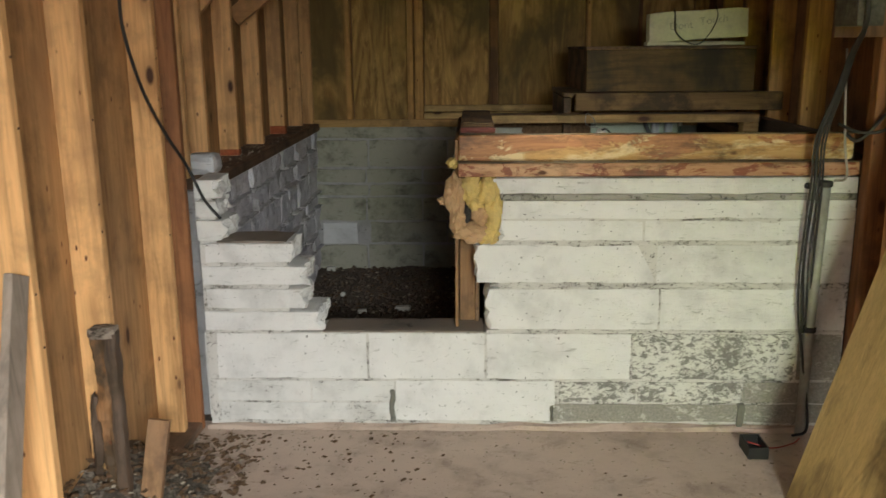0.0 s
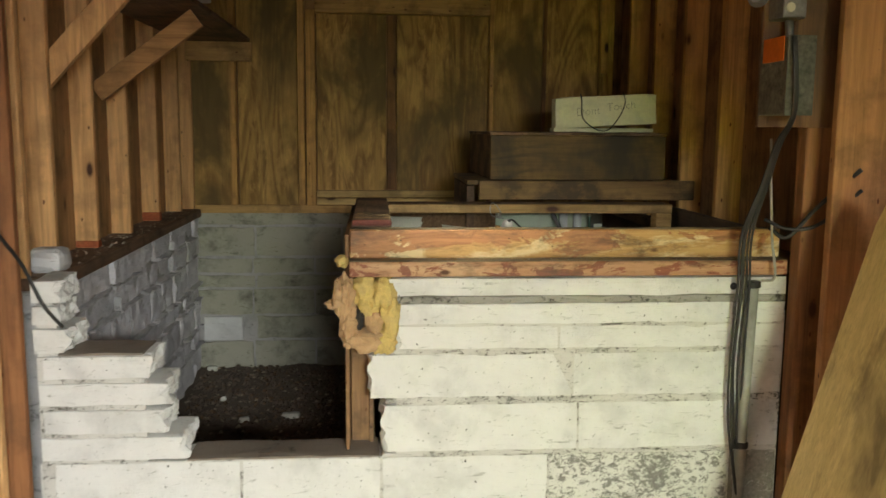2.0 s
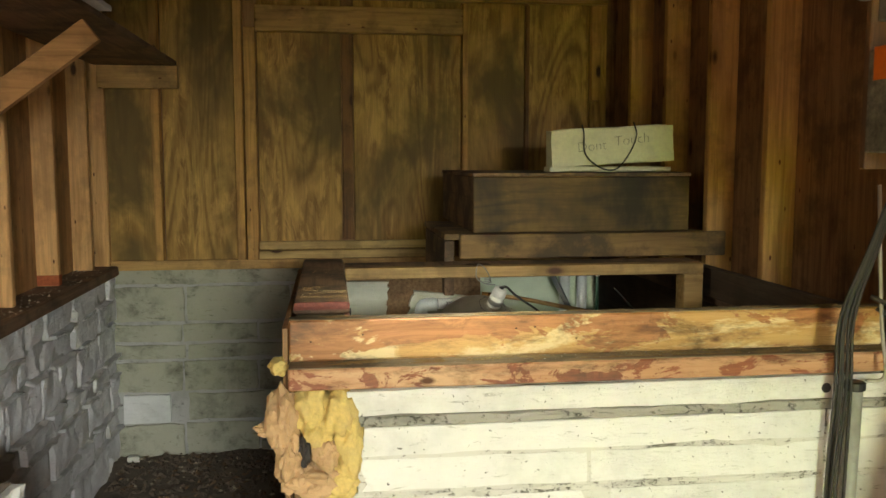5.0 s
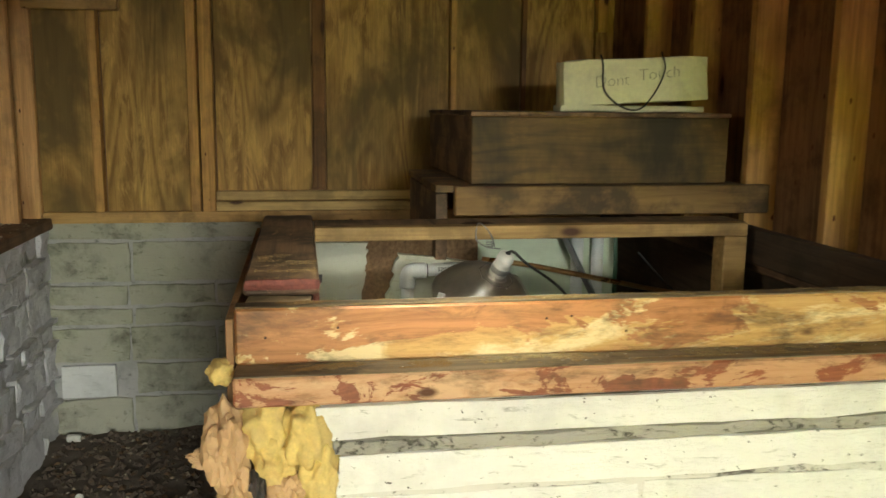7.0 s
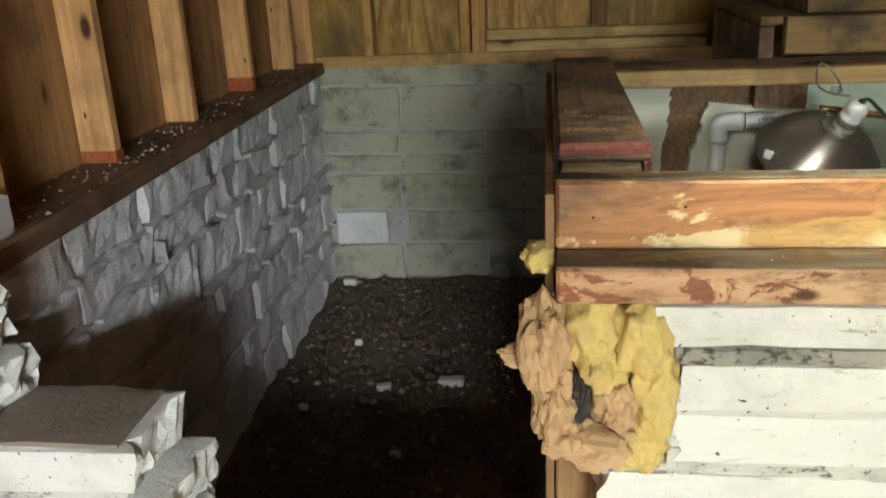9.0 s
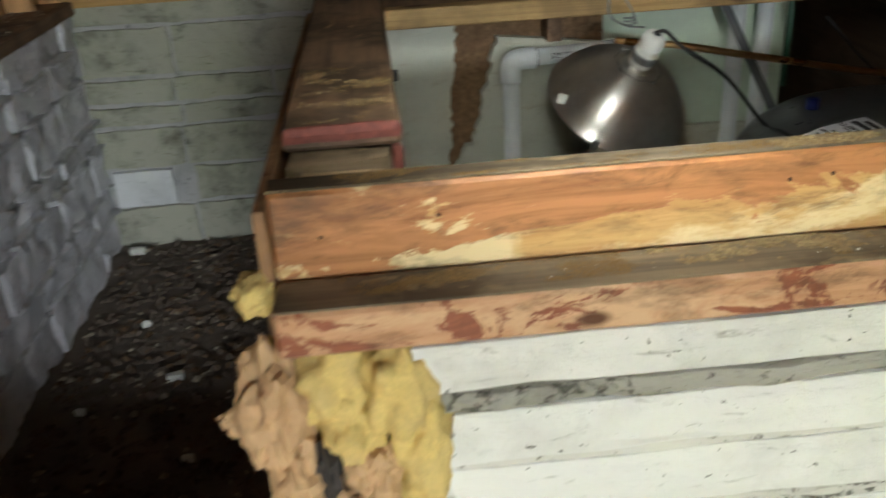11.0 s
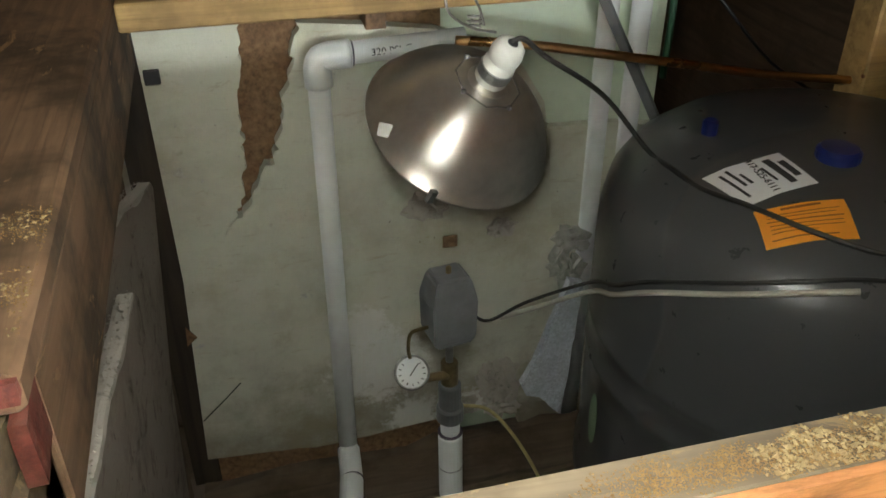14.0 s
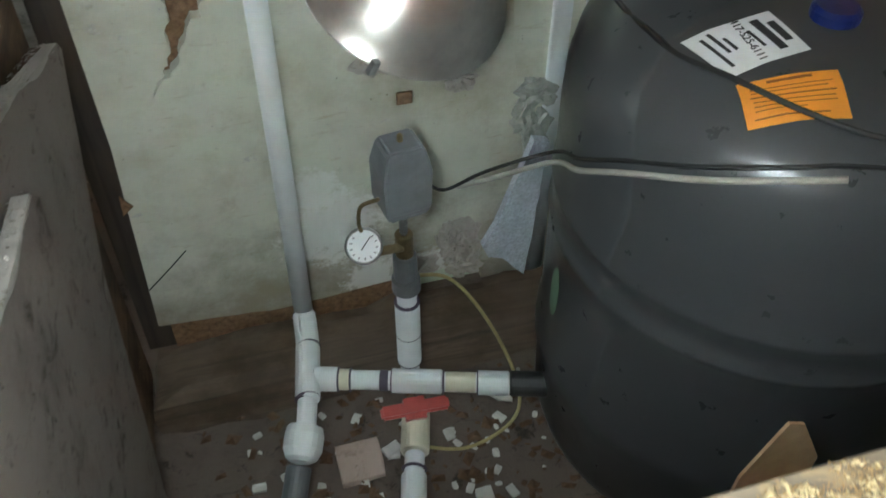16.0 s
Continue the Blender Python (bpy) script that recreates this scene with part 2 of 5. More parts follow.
def varnished_beam(name, bare, grain_col, varnish, varnish_dark, cream, lo, left=0.0, size=9):
    """Pine with a reddish varnish that has flaked off in ragged patches."""
    m, nt, b = nodes_of(name)
    v = coords(nt, (0.06, 1, 1))
    grain = noise_tex(nt, v, 60, 6, 0.7, 0.5)
    col = ramp(nt, grain, [(0.3, grain_col), (0.6, bare)])
    col = mix(nt, mask(nt, noise_tex(nt, coords(nt, (0.3, 1, 1)), 7, 8, 0.7, 0.6), 0.5, 0.57), col, cream)
    vgrain = noise_tex(nt, coords(nt, (0.12, 1, 1)), 30, 7, 0.7, 1.1)
    vcol = ramp(nt, vgrain, [(0.36, varnish_dark), (0.54, varnish)])
    vcol = mix(nt, times(nt, mask(nt, noise_tex(nt, coords(nt, (0.8, 1, 0.4)), 10, 7, 0.7, 0.8), 0.56, 0.63), 0.7), vcol, tuple(c * 0.6 for c in varnish_dark))
    tc, sep = nt.nodes.new("ShaderNodeTexCoord"), nt.nodes.new("ShaderNodeSeparateXYZ")
    nt.links.new(tc.outputs["Object"], sep.inputs[0])
    flake = noise_tex(nt, coords(nt, (0.45, 1, 1)), size, 9, 0.7, 0.5)
    keep = times(nt, flake, times(nt, mask(nt, sep.outputs["X"], 1.3, 0.1), left), "ADD")
    keep = times(nt, keep, times(nt, mask(nt, sep.outputs["Z"], 1.19, 1.26), left), "ADD")
    on = mask(nt, keep, lo, lo + 0.02)
    col = mix(nt, on, col, vcol)
    flat = coords(nt)
    dirt = noise_tex(nt, coords(nt, (0.35, 1, 1)), 11, 8, 0.72, 0.4)
    col = mix(nt, times(nt, mask(nt, dirt, 0.5, 0.64), 0.75), col, (0.07, 0.036, 0.018))
    col = mix(nt, times(nt, mask(nt, noise_tex(nt, coords(nt, (0.25, 1, 1)), 34, 8, 0.75, 0.6), 0.54, 0.66), 0.55), col, (0.1, 0.045, 0.022))
    vo = nt.nodes.new("ShaderNodeTexVoronoi")
    vo.inputs["Scale"].default_value = 1.4
    nt.links.new(coords(nt, (2.4, 5, 5)), vo.inputs["Vector"])
    col = mix(nt, mask(nt, vo.outputs["Distance"], 0.085, 0.04), col, (0.09, 0.035, 0.016))
    nt.links.new(col, b.inputs["Base Color"])
    r = nt.nodes.new("ShaderNodeMapRange")
    r.inputs["To Min"].default_value, r.inputs["To Max"].default_value = 0.8, 0.5
    nt.links.new(on, r.inputs["Value"])
    nt.links.new(r.outputs[0], b.inputs["Roughness"])
    bump(nt, b, times(nt, times(nt, grain, 0.6), times(nt, on, 0.35), "ADD"), 0.5, 0.003)
    return m


BEAM = varnished_beam("beam_wood", (0.58, 0.36, 0.15), (0.42, 0.22, 0.08), (0.46, 0.2, 0.078), (0.29, 0.112, 0.04), (0.74, 0.58, 0.34), 0.625, 0.12, 8)
BEAM_TOP = varnished_beam("ledge_wood", (0.5, 0.285, 0.165), (0.4, 0.205, 0.11), (0.27, 0.085, 0.04), (0.18, 0.05, 0.025), (0.56, 0.36, 0.22), 0.53, 0.0, 17)
RED_SIDE = wood("side_wood", (0.22, 0.13, 0.072), (0.135, 0.077, 0.043), "y", dirt=0.9, knots=False, stain=((0.3, 0.18, 0.09), 26, 0.63))
OLD_X = wood("old_board", (0.23, 0.14, 0.054), (0.12, 0.064, 0.026), "x", dirt=0.95)
BOX_PLY = plywood("box_plywood", (0.15, 0.086, 0.026), (0.06, 0.034, 0.011), (0.012, 0.008, 0.004), "x", 0.9)
PLY = plywood("wall_plywood", (0.5, 0.3, 0.085), (0.25, 0.128, 0.035), (0.13, 0.085, 0.026))
SEAM = wood("seam_batten", (0.24, 0.115, 0.04), (0.15, 0.068, 0.024), "z", dirt=0.45)
SHEET = plywood("leaning_plywood", (0.6, 0.44, 0.18), (0.48, 0.33, 0.13), (0.13, 0.085, 0.03), "z", 0.4)
WHITE = masonry("white_block", (0.84, 0.84, 0.83), (0.36, 0.36, 0.33), 0.24, 0.26, relief=1.0, specks=0.69, fleck=24)
WHITE_PEEL = masonry("peeling_block", (0.74, 0.74, 0.7), (0.33, 0.325, 0.3), 0.78, 0.35, fleck=36)
WHITE_HALF = masonry("worn_block", (0.76, 0.76, 0.74), (0.3, 0.3, 0.28), 0.42, 0.35, fleck=32)
BARE_PEEL = masonry("bare_block", (0.56, 0.55, 0.51), (0.4, 0.385, 0.34), 1.05, 0.3, fleck=30)
MORTAR = masonry("mortar", (0.7, 0.69, 0.66), (0.2, 0.195, 0.17), 0.62, 0.55, relief=0.9, fleck=60)
STONE = masonry("rubble_stone", (0.74, 0.72, 0.77), (0.5, 0.48, 0.51), 0.45, 0.35, relief=1.0, blotch=14)
STONE_MORTAR = masonry("stone_mortar", (0.5, 0.49, 0.5), (0.35, 0.34, 0.34), 0.5, 0.6, relief=1.0)
GREY_BLOCK = masonry("grey_block", (0.46, 0.45, 0.37), (0.26, 0.26, 0.205), 0.6, 0.95, relief=0.8, grime_col=(0.085, 0.09, 0.064), specks=0.9, blotch=8, fleck=11, soft=0.08)
PALE_BLOCK = masonry("pale_block", (0.74, 0.74, 0.76), (0.5, 0.5, 0.5), 0.2, 0.2)
FLOOR = masonry("floor_concrete", (0.58, 0.46, 0.38), (0.42, 0.31, 0.245), 0.6, 0.55, 0.75, 0.6, (0.2, 0.15, 0.115), 0.7, 5, 16, 0.1)
BED = masonry("mortar_bed", (0.27, 0.225, 0.19), (0.19, 0.155, 0.13), 0.5, 0.4, relief=0.9)
SOIL = masonry("soil", (0.16, 0.125, 0.1), (0.09, 0.07, 0.056), 0.5, 0.5, 0.95, 1.0, (0.02, 0.016, 0.012))
CEIL = wood("roof_boards", (0.2, 0.12, 0.06), (0.1, 0.06, 0.03), "y", dirt=0.6)


# ---- building helpers ----
def part(name, bm, material, parent=None, label="", smooth=False):
    me = bpy.data.meshes.new(name)
    bm.normal_update()
    bm.to_mesh(me)
    bm.free()
    for m in material if isinstance(material, (list, tuple)) else (material,):
        me.materials.append(m)
    if smooth:
        for p in me.polygons:
            p.use_smooth = True
    ob = new(name, me)
    if parent:
        ob.parent = parent
    if label:
        ob["label"] = label
    return ob


def thing(name, label, category, at=(0, 0, 0), group="", kind=""):
    ob = new(name)
    ob.empty_display_size = 0.05
    return tagged(ob, label, category, group, kind)


def box(x0, x1, y0, y1, z0, z1, bevel=0.0, bm=None):
    one = bm is None
    bm = bm or bmesh.new()
    r = bmesh.ops.create_cube(bm, size=1, matrix=Matrix.Translation(((x0 + x1) / 2, (y0 + y1) / 2, (z0 + z1) / 2)) @ Matrix.Diagonal((x1 - x0, y1 - y0, z1 - z0, 1)))
    if bevel and one:
        bmesh.ops.bevel(bm, geom=bm.edges[:], offset=bevel, segments=1, affect="EDGES")
    return bm


def bar(a, b, w, h, up=(0, 0, 1), bevel=0.002):
    """A board from a to b, w across and h along up."""
    a, b = Vector(a), Vector(b)
    d = (b - a)
    x = d.normalized()
    y = Vector(up).cross(x).normalized()
    z = x.cross(y)
    bm = box(0, d.length, -w / 2, w / 2, -h / 2, h / 2, bevel)
    bm.transform(Matrix.Translation(a) @ Matrix((x, y, z)).transposed().to_4x4())
    return bm


def rough_box(x0, x1, y0, y1, z0, z1, cell=0.06, amp=0.006, seed=0, round_=0.008, torn=(0, 0)):
    """A block with worn, uneven edges."""
    bm = bmesh.new()
    n = [max(2, min(60 if cell < 0.015 else 20, round((b - a) / cell))) for a, b in ((x0, x1), (y0, y1), (z0, z1))]
    lo, size = Vector((x0, y0, z0)), Vector((x1 - x0, y1 - y0, z1 - z0))
    made = {}

    def vert(i, j, k):
        key = (i, j, k)
        if key not in made:
            p = Vector((lo[a] + size[a] * key[a] / n[a] for a in range(3)))
            ends = sum(key[a] in (0, n[a]) for a in range(3))
            c = lo + size / 2
            if ends > 1:
                for a in range(3):
                    if key[a] in (0, n[a]):
                        p[a] += round_ * (1 if p[a] < c[a] else -1) * (0.6 + 0.8 * noise.noise(p * 9 + Vector((seed, 0, 0))))
            q = noise.noise_vector(p * 11 + Vector((seed * 3.1, seed, 0)))
            p += q * amp + noise.noise_vector(p * 31 + Vector((seed, 0, 0))) * amp * 0.4
            for side, depth in ((0, torn[0]), (n[0], torn[1])):
                if i == side and depth:
                    p.x += depth * (noise.noise(p * 23 + Vector((seed, 4, 0))) + 0.6 * noise.noise(p * 57)) * (1 if side else -1)
            made[key] = bm.verts.new(p)
        return made[key]

    for a in range(3):
        u, v = [(1, 2), (2, 0), (0, 1)][a]
        for side in (0, n[a]):
            for i in range(n[u]):
                for j in range(n[v]):
                    ks = []
                    for di, dj in ((0, 0), (1, 0), (1, 1), (0, 1)):
                        k = [0, 0, 0]
                        k[a], k[u], k[v] = side, i + di, j + dj
                        ks.append(vert(*k))
                    bm.faces.new(ks if side else ks[::-1])
    return bm


def tube(points, r, seg=10, closed_caps=True, bm=None):
    """A round tube along smooth points."""
    bm = bm or bmesh.new()
    pts = [Vector(p) for p in points]
    rings, side = [], None
    for i, p in enumerate(pts):
        d = (pts[min(i + 1, len(pts) - 1)] - pts[max(i - 1, 0)]).normalized()
        side = d.orthogonal() if side is None else (side - d * side.dot(d))
        side.normalize()
        up = d.cross(side)
        rings.append([bm.verts.new(p + (side * math.cos(k * 2 * math.pi / seg) + up * math.sin(k * 2 * math.pi / seg)) * r) for k in range(seg)])
    for ra, rb in zip(rings, rings[1:]):
        for k in range(seg):
            bm.faces.new((ra[k], ra[(k + 1) % seg], rb[(k + 1) % seg], rb[k]))
    if closed_caps:
        bm.faces.new(rings[0][::-1])
        bm.faces.new(rings[-1])
    return bm


def smooth_line(points, n=8):
    """Catmull-Rom through points."""
    p = [Vector(q) for q in points]
    p = [p[0] * 2 - p[1]] + p + [p[-1] * 2 - p[-2]]
    out = []
    for i in range(1, len(p) - 2):
        for k in range(n):
            t = k / n
            out.append(0.5 * ((2 * p[i]) + (p[i + 1] - p[i - 1]) * t + (2 * p[i - 1] - 5 * p[i] + 4 * p[i + 1] - p[i + 2]) * t * t + (3 * p[i] - p[i - 1] - 3 * p[i + 1] + p[i + 2]) * t ** 3))
    return out + [p[-2]]


def lathe(profile, seg=40, m=None, cap=False):
    """Profile of (radius, height) turned round z."""
    bm = bmesh.new()
    rings = [[bm.verts.new((r * math.cos(k * 2 * math.pi / seg), r * math.sin(k * 2 * math.pi / seg), z)) for k in range(seg)] for r, z in profile]
    for ra, rb in zip(rings, rings[1:]):
        for k in range(seg):
            bm.faces.new((ra[k], ra[(k + 1) % seg], rb[(k + 1) % seg], rb[k]))
    if cap:
        bm.faces.new(rings[0][::-1])
        bm.faces.new(rings[-1])
    if m:
        bm.transform(m)
    return bm


def axis_pose(at, d):
    return Matrix.Translation(at) @ Vector(d).to_track_quat("Z", "Y").to_matrix().to_4x4()


def structure(name, bm, material, label=""):
    return tagged(part(name, bm, material), label, kind="structure")


def lump(c, s, seed=0, sub_=4, amp=0.35, freq=2.2):
    bm = bmesh.new()
    bmesh.ops.create_icosphere(bm, subdivisions=sub_, radius=1)
    for v in bm.verts:
        n = v.co.normalized()
        k = 1 + amp * noise.noise(n * freq + Vector((seed * 7.3, 0, 0))) + amp * 0.5 * noise.noise(n * freq * 2.7 + Vector((0, seed, 0))) + amp * 0.22 * noise.noise(n * freq * 7 + Vector((0, seed, 3)))
        v.co = Vector(c) + Vector((n.x * s[0], n.y * s[1], n.z * s[2])) * k
    return bm


# ---- setting ----
structure("floor", box(-1.5, 2.05, -1.7, 3.50, -0.15, 0.0), FLOOR, "worn stained concrete floor with dirt")
structure("ceiling", box(-1.5, 2.1, -1.7, 6.6, 2.78, 2.86), CEIL, "dark bare roof boards")


def soil_floor(name, x0, x1, y0, y1, z, amp):
    bm = bmesh.new()
    nx, ny = int((x1 - x0) / 0.04), int((y1 - y0) / 0.04)
    vs = [[bm.verts.new((x0 + (x1 - x0) * i / nx, y0 + (y1 - y0) * j / ny, z + amp * noise.noise((i * 0.17, j * 0.17, z)) + amp * 0.5 * noise.noise((i * 0.6, j * 0.6, 3)))) for j in range(ny + 1)] for i in range(nx + 1)]
    for i in range(nx):
        for j in range(ny):
            bm.faces.new((vs[i][j], vs[i + 1][j], vs[i + 1][j + 1], vs[i][j + 1]))
    return part(name, bm, SOIL, smooth=True)


tagged(soil_floor("ground", -1.3, 2.0, 3.5, 6.5, -0.03, 0.025), "dark damp soil floor behind the block wall", kind="structure")

# outer shell
structure("wall_left", box(-1.42, -1.25, -1.7, 6.6, -0.1, 2.8), LEFT_SHEATH, "rough sheathing boards behind the studs")
structure("wall_right", box(1.94, 2.06, -1.7, 6.6, -0.1, 2.8), SHEATH, "dark sheathing boards behind the studs")
structure("wall_back_sheathing", box(-1.3, 1.94, 6.47, 6.6, 1.05, 2.8), SHEATH, "sheathing behind the plywood panels")
structure("wall_door_side", box(-1.3, -1.15, -1.7, -1.58, 0, 2.8), SHEATH, "unseen wall added beside the door opening")
# not seen: narrows the opening so less door light reaches the right
structure("wall_door_side_right", box(1.45, 1.94, -1.7, -1.58, 0, 2.2), SHEATH, "unseen wall added beside the door opening")
# not seen: set low to keep door light off the upper back wall
structure("wall_door_header", box(-1.15, 1.94, -1.7, -1.58, 2.2, 2.8), SHEATH, "unseen panel added over the door opening to shade the back wall")

RED_DAUB = plain("orange_red_paint", (0.5, 0.12, 0.04), 0.7, 0, 0.5, 60, 0.3, (0.35, 0.15, 0.06))
NAIL = plain("nail_rust", (0.07, 0.035, 0.02), 0.7, 0.3, 0.3)
nail_rng = random.Random(21)


def nails(ob, x, y, z0, z1, n):
    """Rusty nail heads in a stud's inner edge."""
    for _ in range(n):
        at = (x, y + nail_rng.uniform(0.008, 0.032), nail_rng.uniform(z0, z1))
        part("nail", lathe([(0.0003, 0.002), (0.0035, 0.0018), (0.0042, 0)], 8, axis_pose(at, (1, 0, 0))), NAIL, ob)


# left studs, front stretch to the floor
for i, y in enumerate((-1.0, -0.48, 0.05, 0.58, 1.12, 1.66, 2.19, 2.66, 3.29)):
    nails(tagged(part("stud", box(-1.252, -1.14, y, y + 0.042, 0.04, 2.78, 0.004), STUD), "bare knotty pine wall stud standing on the floor plate", "stud", "wall studs"), -1.14, y, 0.5, 2.4, 7)
tagged(part("stud", box(-1.20, -1.10, 3.40, 3.437, 0.0, 2.78, 0.003), STUD_RED), "reddish stained post against the block wall", "stud")
tagged(part("sole_plate", box(-1.30, -1.10, -1.5, 3.40, 0.0, 0.04, 0.004), PLATE_Y), "dirty sole plate under the studs", "plate")
for y in (3.62, 3.92, 4.45, 5.006, 5.617, 6.207, 6.385):
    st = tagged(part("stud", box(-1.252, -1.10 if y > 6.3 else -1.15, y, y + 0.04, 1.085, 2.78, 0.004), STUD), "bare pine stud on the sill of the low stone wall", "stud", "wall studs")
    if y in (4.45, 5.617):
        part("painted_foot", box(-1.25, -1.147, y - 0.002, y + 0.042, 1.087, 1.118 + 0.02 * (y > 5), 0.002), RED_DAUB, st, "dab of orange-red paint at the foot")
tagged(part("sill", box(-1.32, -1.06, 3.66, 6.42, 1.03, 1.085, 0.006), PLATE_Y), "dark dirty sill board on the stone wall", "sill")
for y in (4.337, 4.829, 5.32, 5.81):
    tagged(part("stud", box(1.734, 1.853, y, y + 0.04, 1.15, 2.78, 0.003), STUD_DARK), "golden pine stud of the far wall", "stud", "wall studs")
tagged(part("sill", box(1.70, 1.94, 3.64, 6.42, 1.09, 1.15, 0.006), PLATE_Y), "dark sill board behind the pump box", "sill")
structure("wall_right_far", box(1.853, 1.94, 3.64, 6.42, 1.15, 2.78), SHEATH, "dark sheathing boards behind the far studs")
# shade is in the colour here, so the torch does not brighten these boards
structure("wall_right_block", box(1.755, 1.94, 3.64, 6.42, -0.1, 1.09), VOID_DARK, "near-black boards for the unlit space under the studs")

# ---- front block wall ----
wall_front = tagged(part("wall_front", box(-1.07, 1.66, 3.4455, 3.62, 0.0, 0.44), MORTAR), "low white-painted block wall with a broken opening", kind="structure")
part("mortar_core", box(0.20, 1.66, 3.4445, 3.56, 0.44, 0.98), MORTAR, wall_front)
part("mortar_core", box(0.225, 1.66, 3.450, 3.56, 0.98, 1.108), MORTAR_DARK, wall_front, "dark recessed joint")
part("joint", rough_box(0.20, 1.655, 3.441, 3.5, 1.014, 1.042, 0.012, 0.007, 98, 0.004), JOINT, wall_front, "rough dark mortar joint")
part("mortar_core", box(-1.07, -0.70, 3.45, 3.60, 0.44, 0.83), MORTAR, wall_front)
part("mortar_core", box(-1.07, -1.0, 3.462, 3.60, 0.83, 1.08), MORTAR, wall_front)
for xa, za, zb in ((0.16, 0.64, 0.661), (0.12, 0.829, 0.843), (0.15, 0.439, 0.453)):
    part("joint", rough_box(xa, 1.655, 3.4425, 3.5, za, zb, 0.014, 0.004, int(za * 900), 0.003), MORTAR, wall_front, "ragged grey mortar joint")
J = 0.006
BLOCKS = [
    # z0, z1, joints, materials
    (0.03, 0.12, (-1.03, -0.24, 0.43, 1.25, 1.66), (WHITE_HALF, WHITE, BARE_PEEL, BARE_PEEL)),
    (0.12, 0.222, (-1.04, -0.62, -0.25), (WHITE_HALF, WHITE_HALF)),
    (0.12, 0.222, (0.46, 0.80, 1.25, 1.66), (WHITE_PEEL, WHITE_PEEL, BARE_PEEL)),
    (0.226, 0.44, (-1.03, -0.367, 0.145, 0.772, 1.47, 1.66), (WHITE, WHITE, WHITE, WHITE_PEEL, BARE_PEEL)),
    (0.452, 0.64, (0.15, 0.881, 1.487, 1.66), (WHITE, WHITE, WHITE_HALF)),
    (0.66, 0.83, (0.10, 0.855, 1.46, 1.66), (WHITE, WHITE, WHITE_HALF)),
    (0.842, 0.934, (0.205, 0.80, 1.46, 1.66), (WHITE, WHITE, WHITE_HALF)),
    (0.934, 1.018, (0.20, 1.46, 1.66), (WHITE, WHITE_HALF)),
    (1.040, 1.112, (0.172, 1.50, 1.66), (WHITE, WHITE_HALF)),
    (0.446, 0.538, (-1.07, -0.565), (WHITE,)),
    (0.545, 0.638, (-1.06, -0.635), (WHITE,)),
    (0.65, 0.738, (-1.07, -0.625), (WHITE,)),
    (0.748, 0.838, (-1.05, -0.68), (WHITE,)),
    (0.842, 0.938, (-1.08, -0.955), (WHITE_HALF,)),
    (0.945, 1.02, (-1.08, -0.985), (WHITE_HALF,)),
    (1.025, 1.11, (-1.08, -0.975), (WHITE_HALF,)),
]
seed = 0
for z0, z1, xs, mats in BLOCKS:
    for xa, xb, mat in zip(xs, xs[1:], mats):
        seed += 1
        back = 3.60 if xa > 0.05 or z1 < 0.445 else 3.66
        torn = (0.022 if z0 > 0.44 and 0.05 < xa < 0.25 else 0, 0.028 if z0 > 0.44 and xb < -0.5 else 0)
        bm = rough_box(xa + J * 0.4, xb - J * 0.4, 3.44, back, z0 + J * 0.4, z1 - J * 0.4, 0.02 if max(torn) else 0.045, 0.003, seed, 0.0045, torn)
        if z0 == 0.66 and xa == 0.10:
            for v in bm.verts:
                k = max(0.0, (v.co.x - 0.74) / 0.11)
                v.co.x -= k * 0.075 * max(0.0, (v.co.z - 0.69) / 0.14)
        part("block", bm, mat, wall_front)
part("block", rough_box(-0.25, 0.45, 3.438, 3.6, 0.035, 0.223, 0.045, 0.0035, 91, 0.007), WHITE, wall_front)
part("block", rough_box(-1.085, -1.03, 3.45, 3.62, 0.03, 0.44, 0.045, 0.005, 92, 0.01), WHITE_HALF, wall_front)
part("block", rough_box(-1.2, -1.06, 3.70, 3.86, 1.085, 1.18, 0.03, 0.012, 93, 0.02), PALE_BLOCK, wall_front, "loose mortar chunk on the sill")
part("footing", rough_box(-1.08, 1.66, 3.41, 3.5, -0.02, 0.022, 0.03, 0.016, 95, 0.014), FLOOR, wall_front, "spilled mortar footing")

part("dirt_bed", rough_box(-0.56, 0.14, 3.446, 3.63, 0.434, 0.449, 0.03, 0.004, 96, 0.004), BED, wall_front, "brown dirty mortar bed in the opening")
part("dirt_bed", rough_box(-1.0, -0.70, 3.452, 3.65, 0.832, 0.845, 0.03, 0.004, 97, 0.004), BED, wall_front, "brown dirty top of the broken wall")

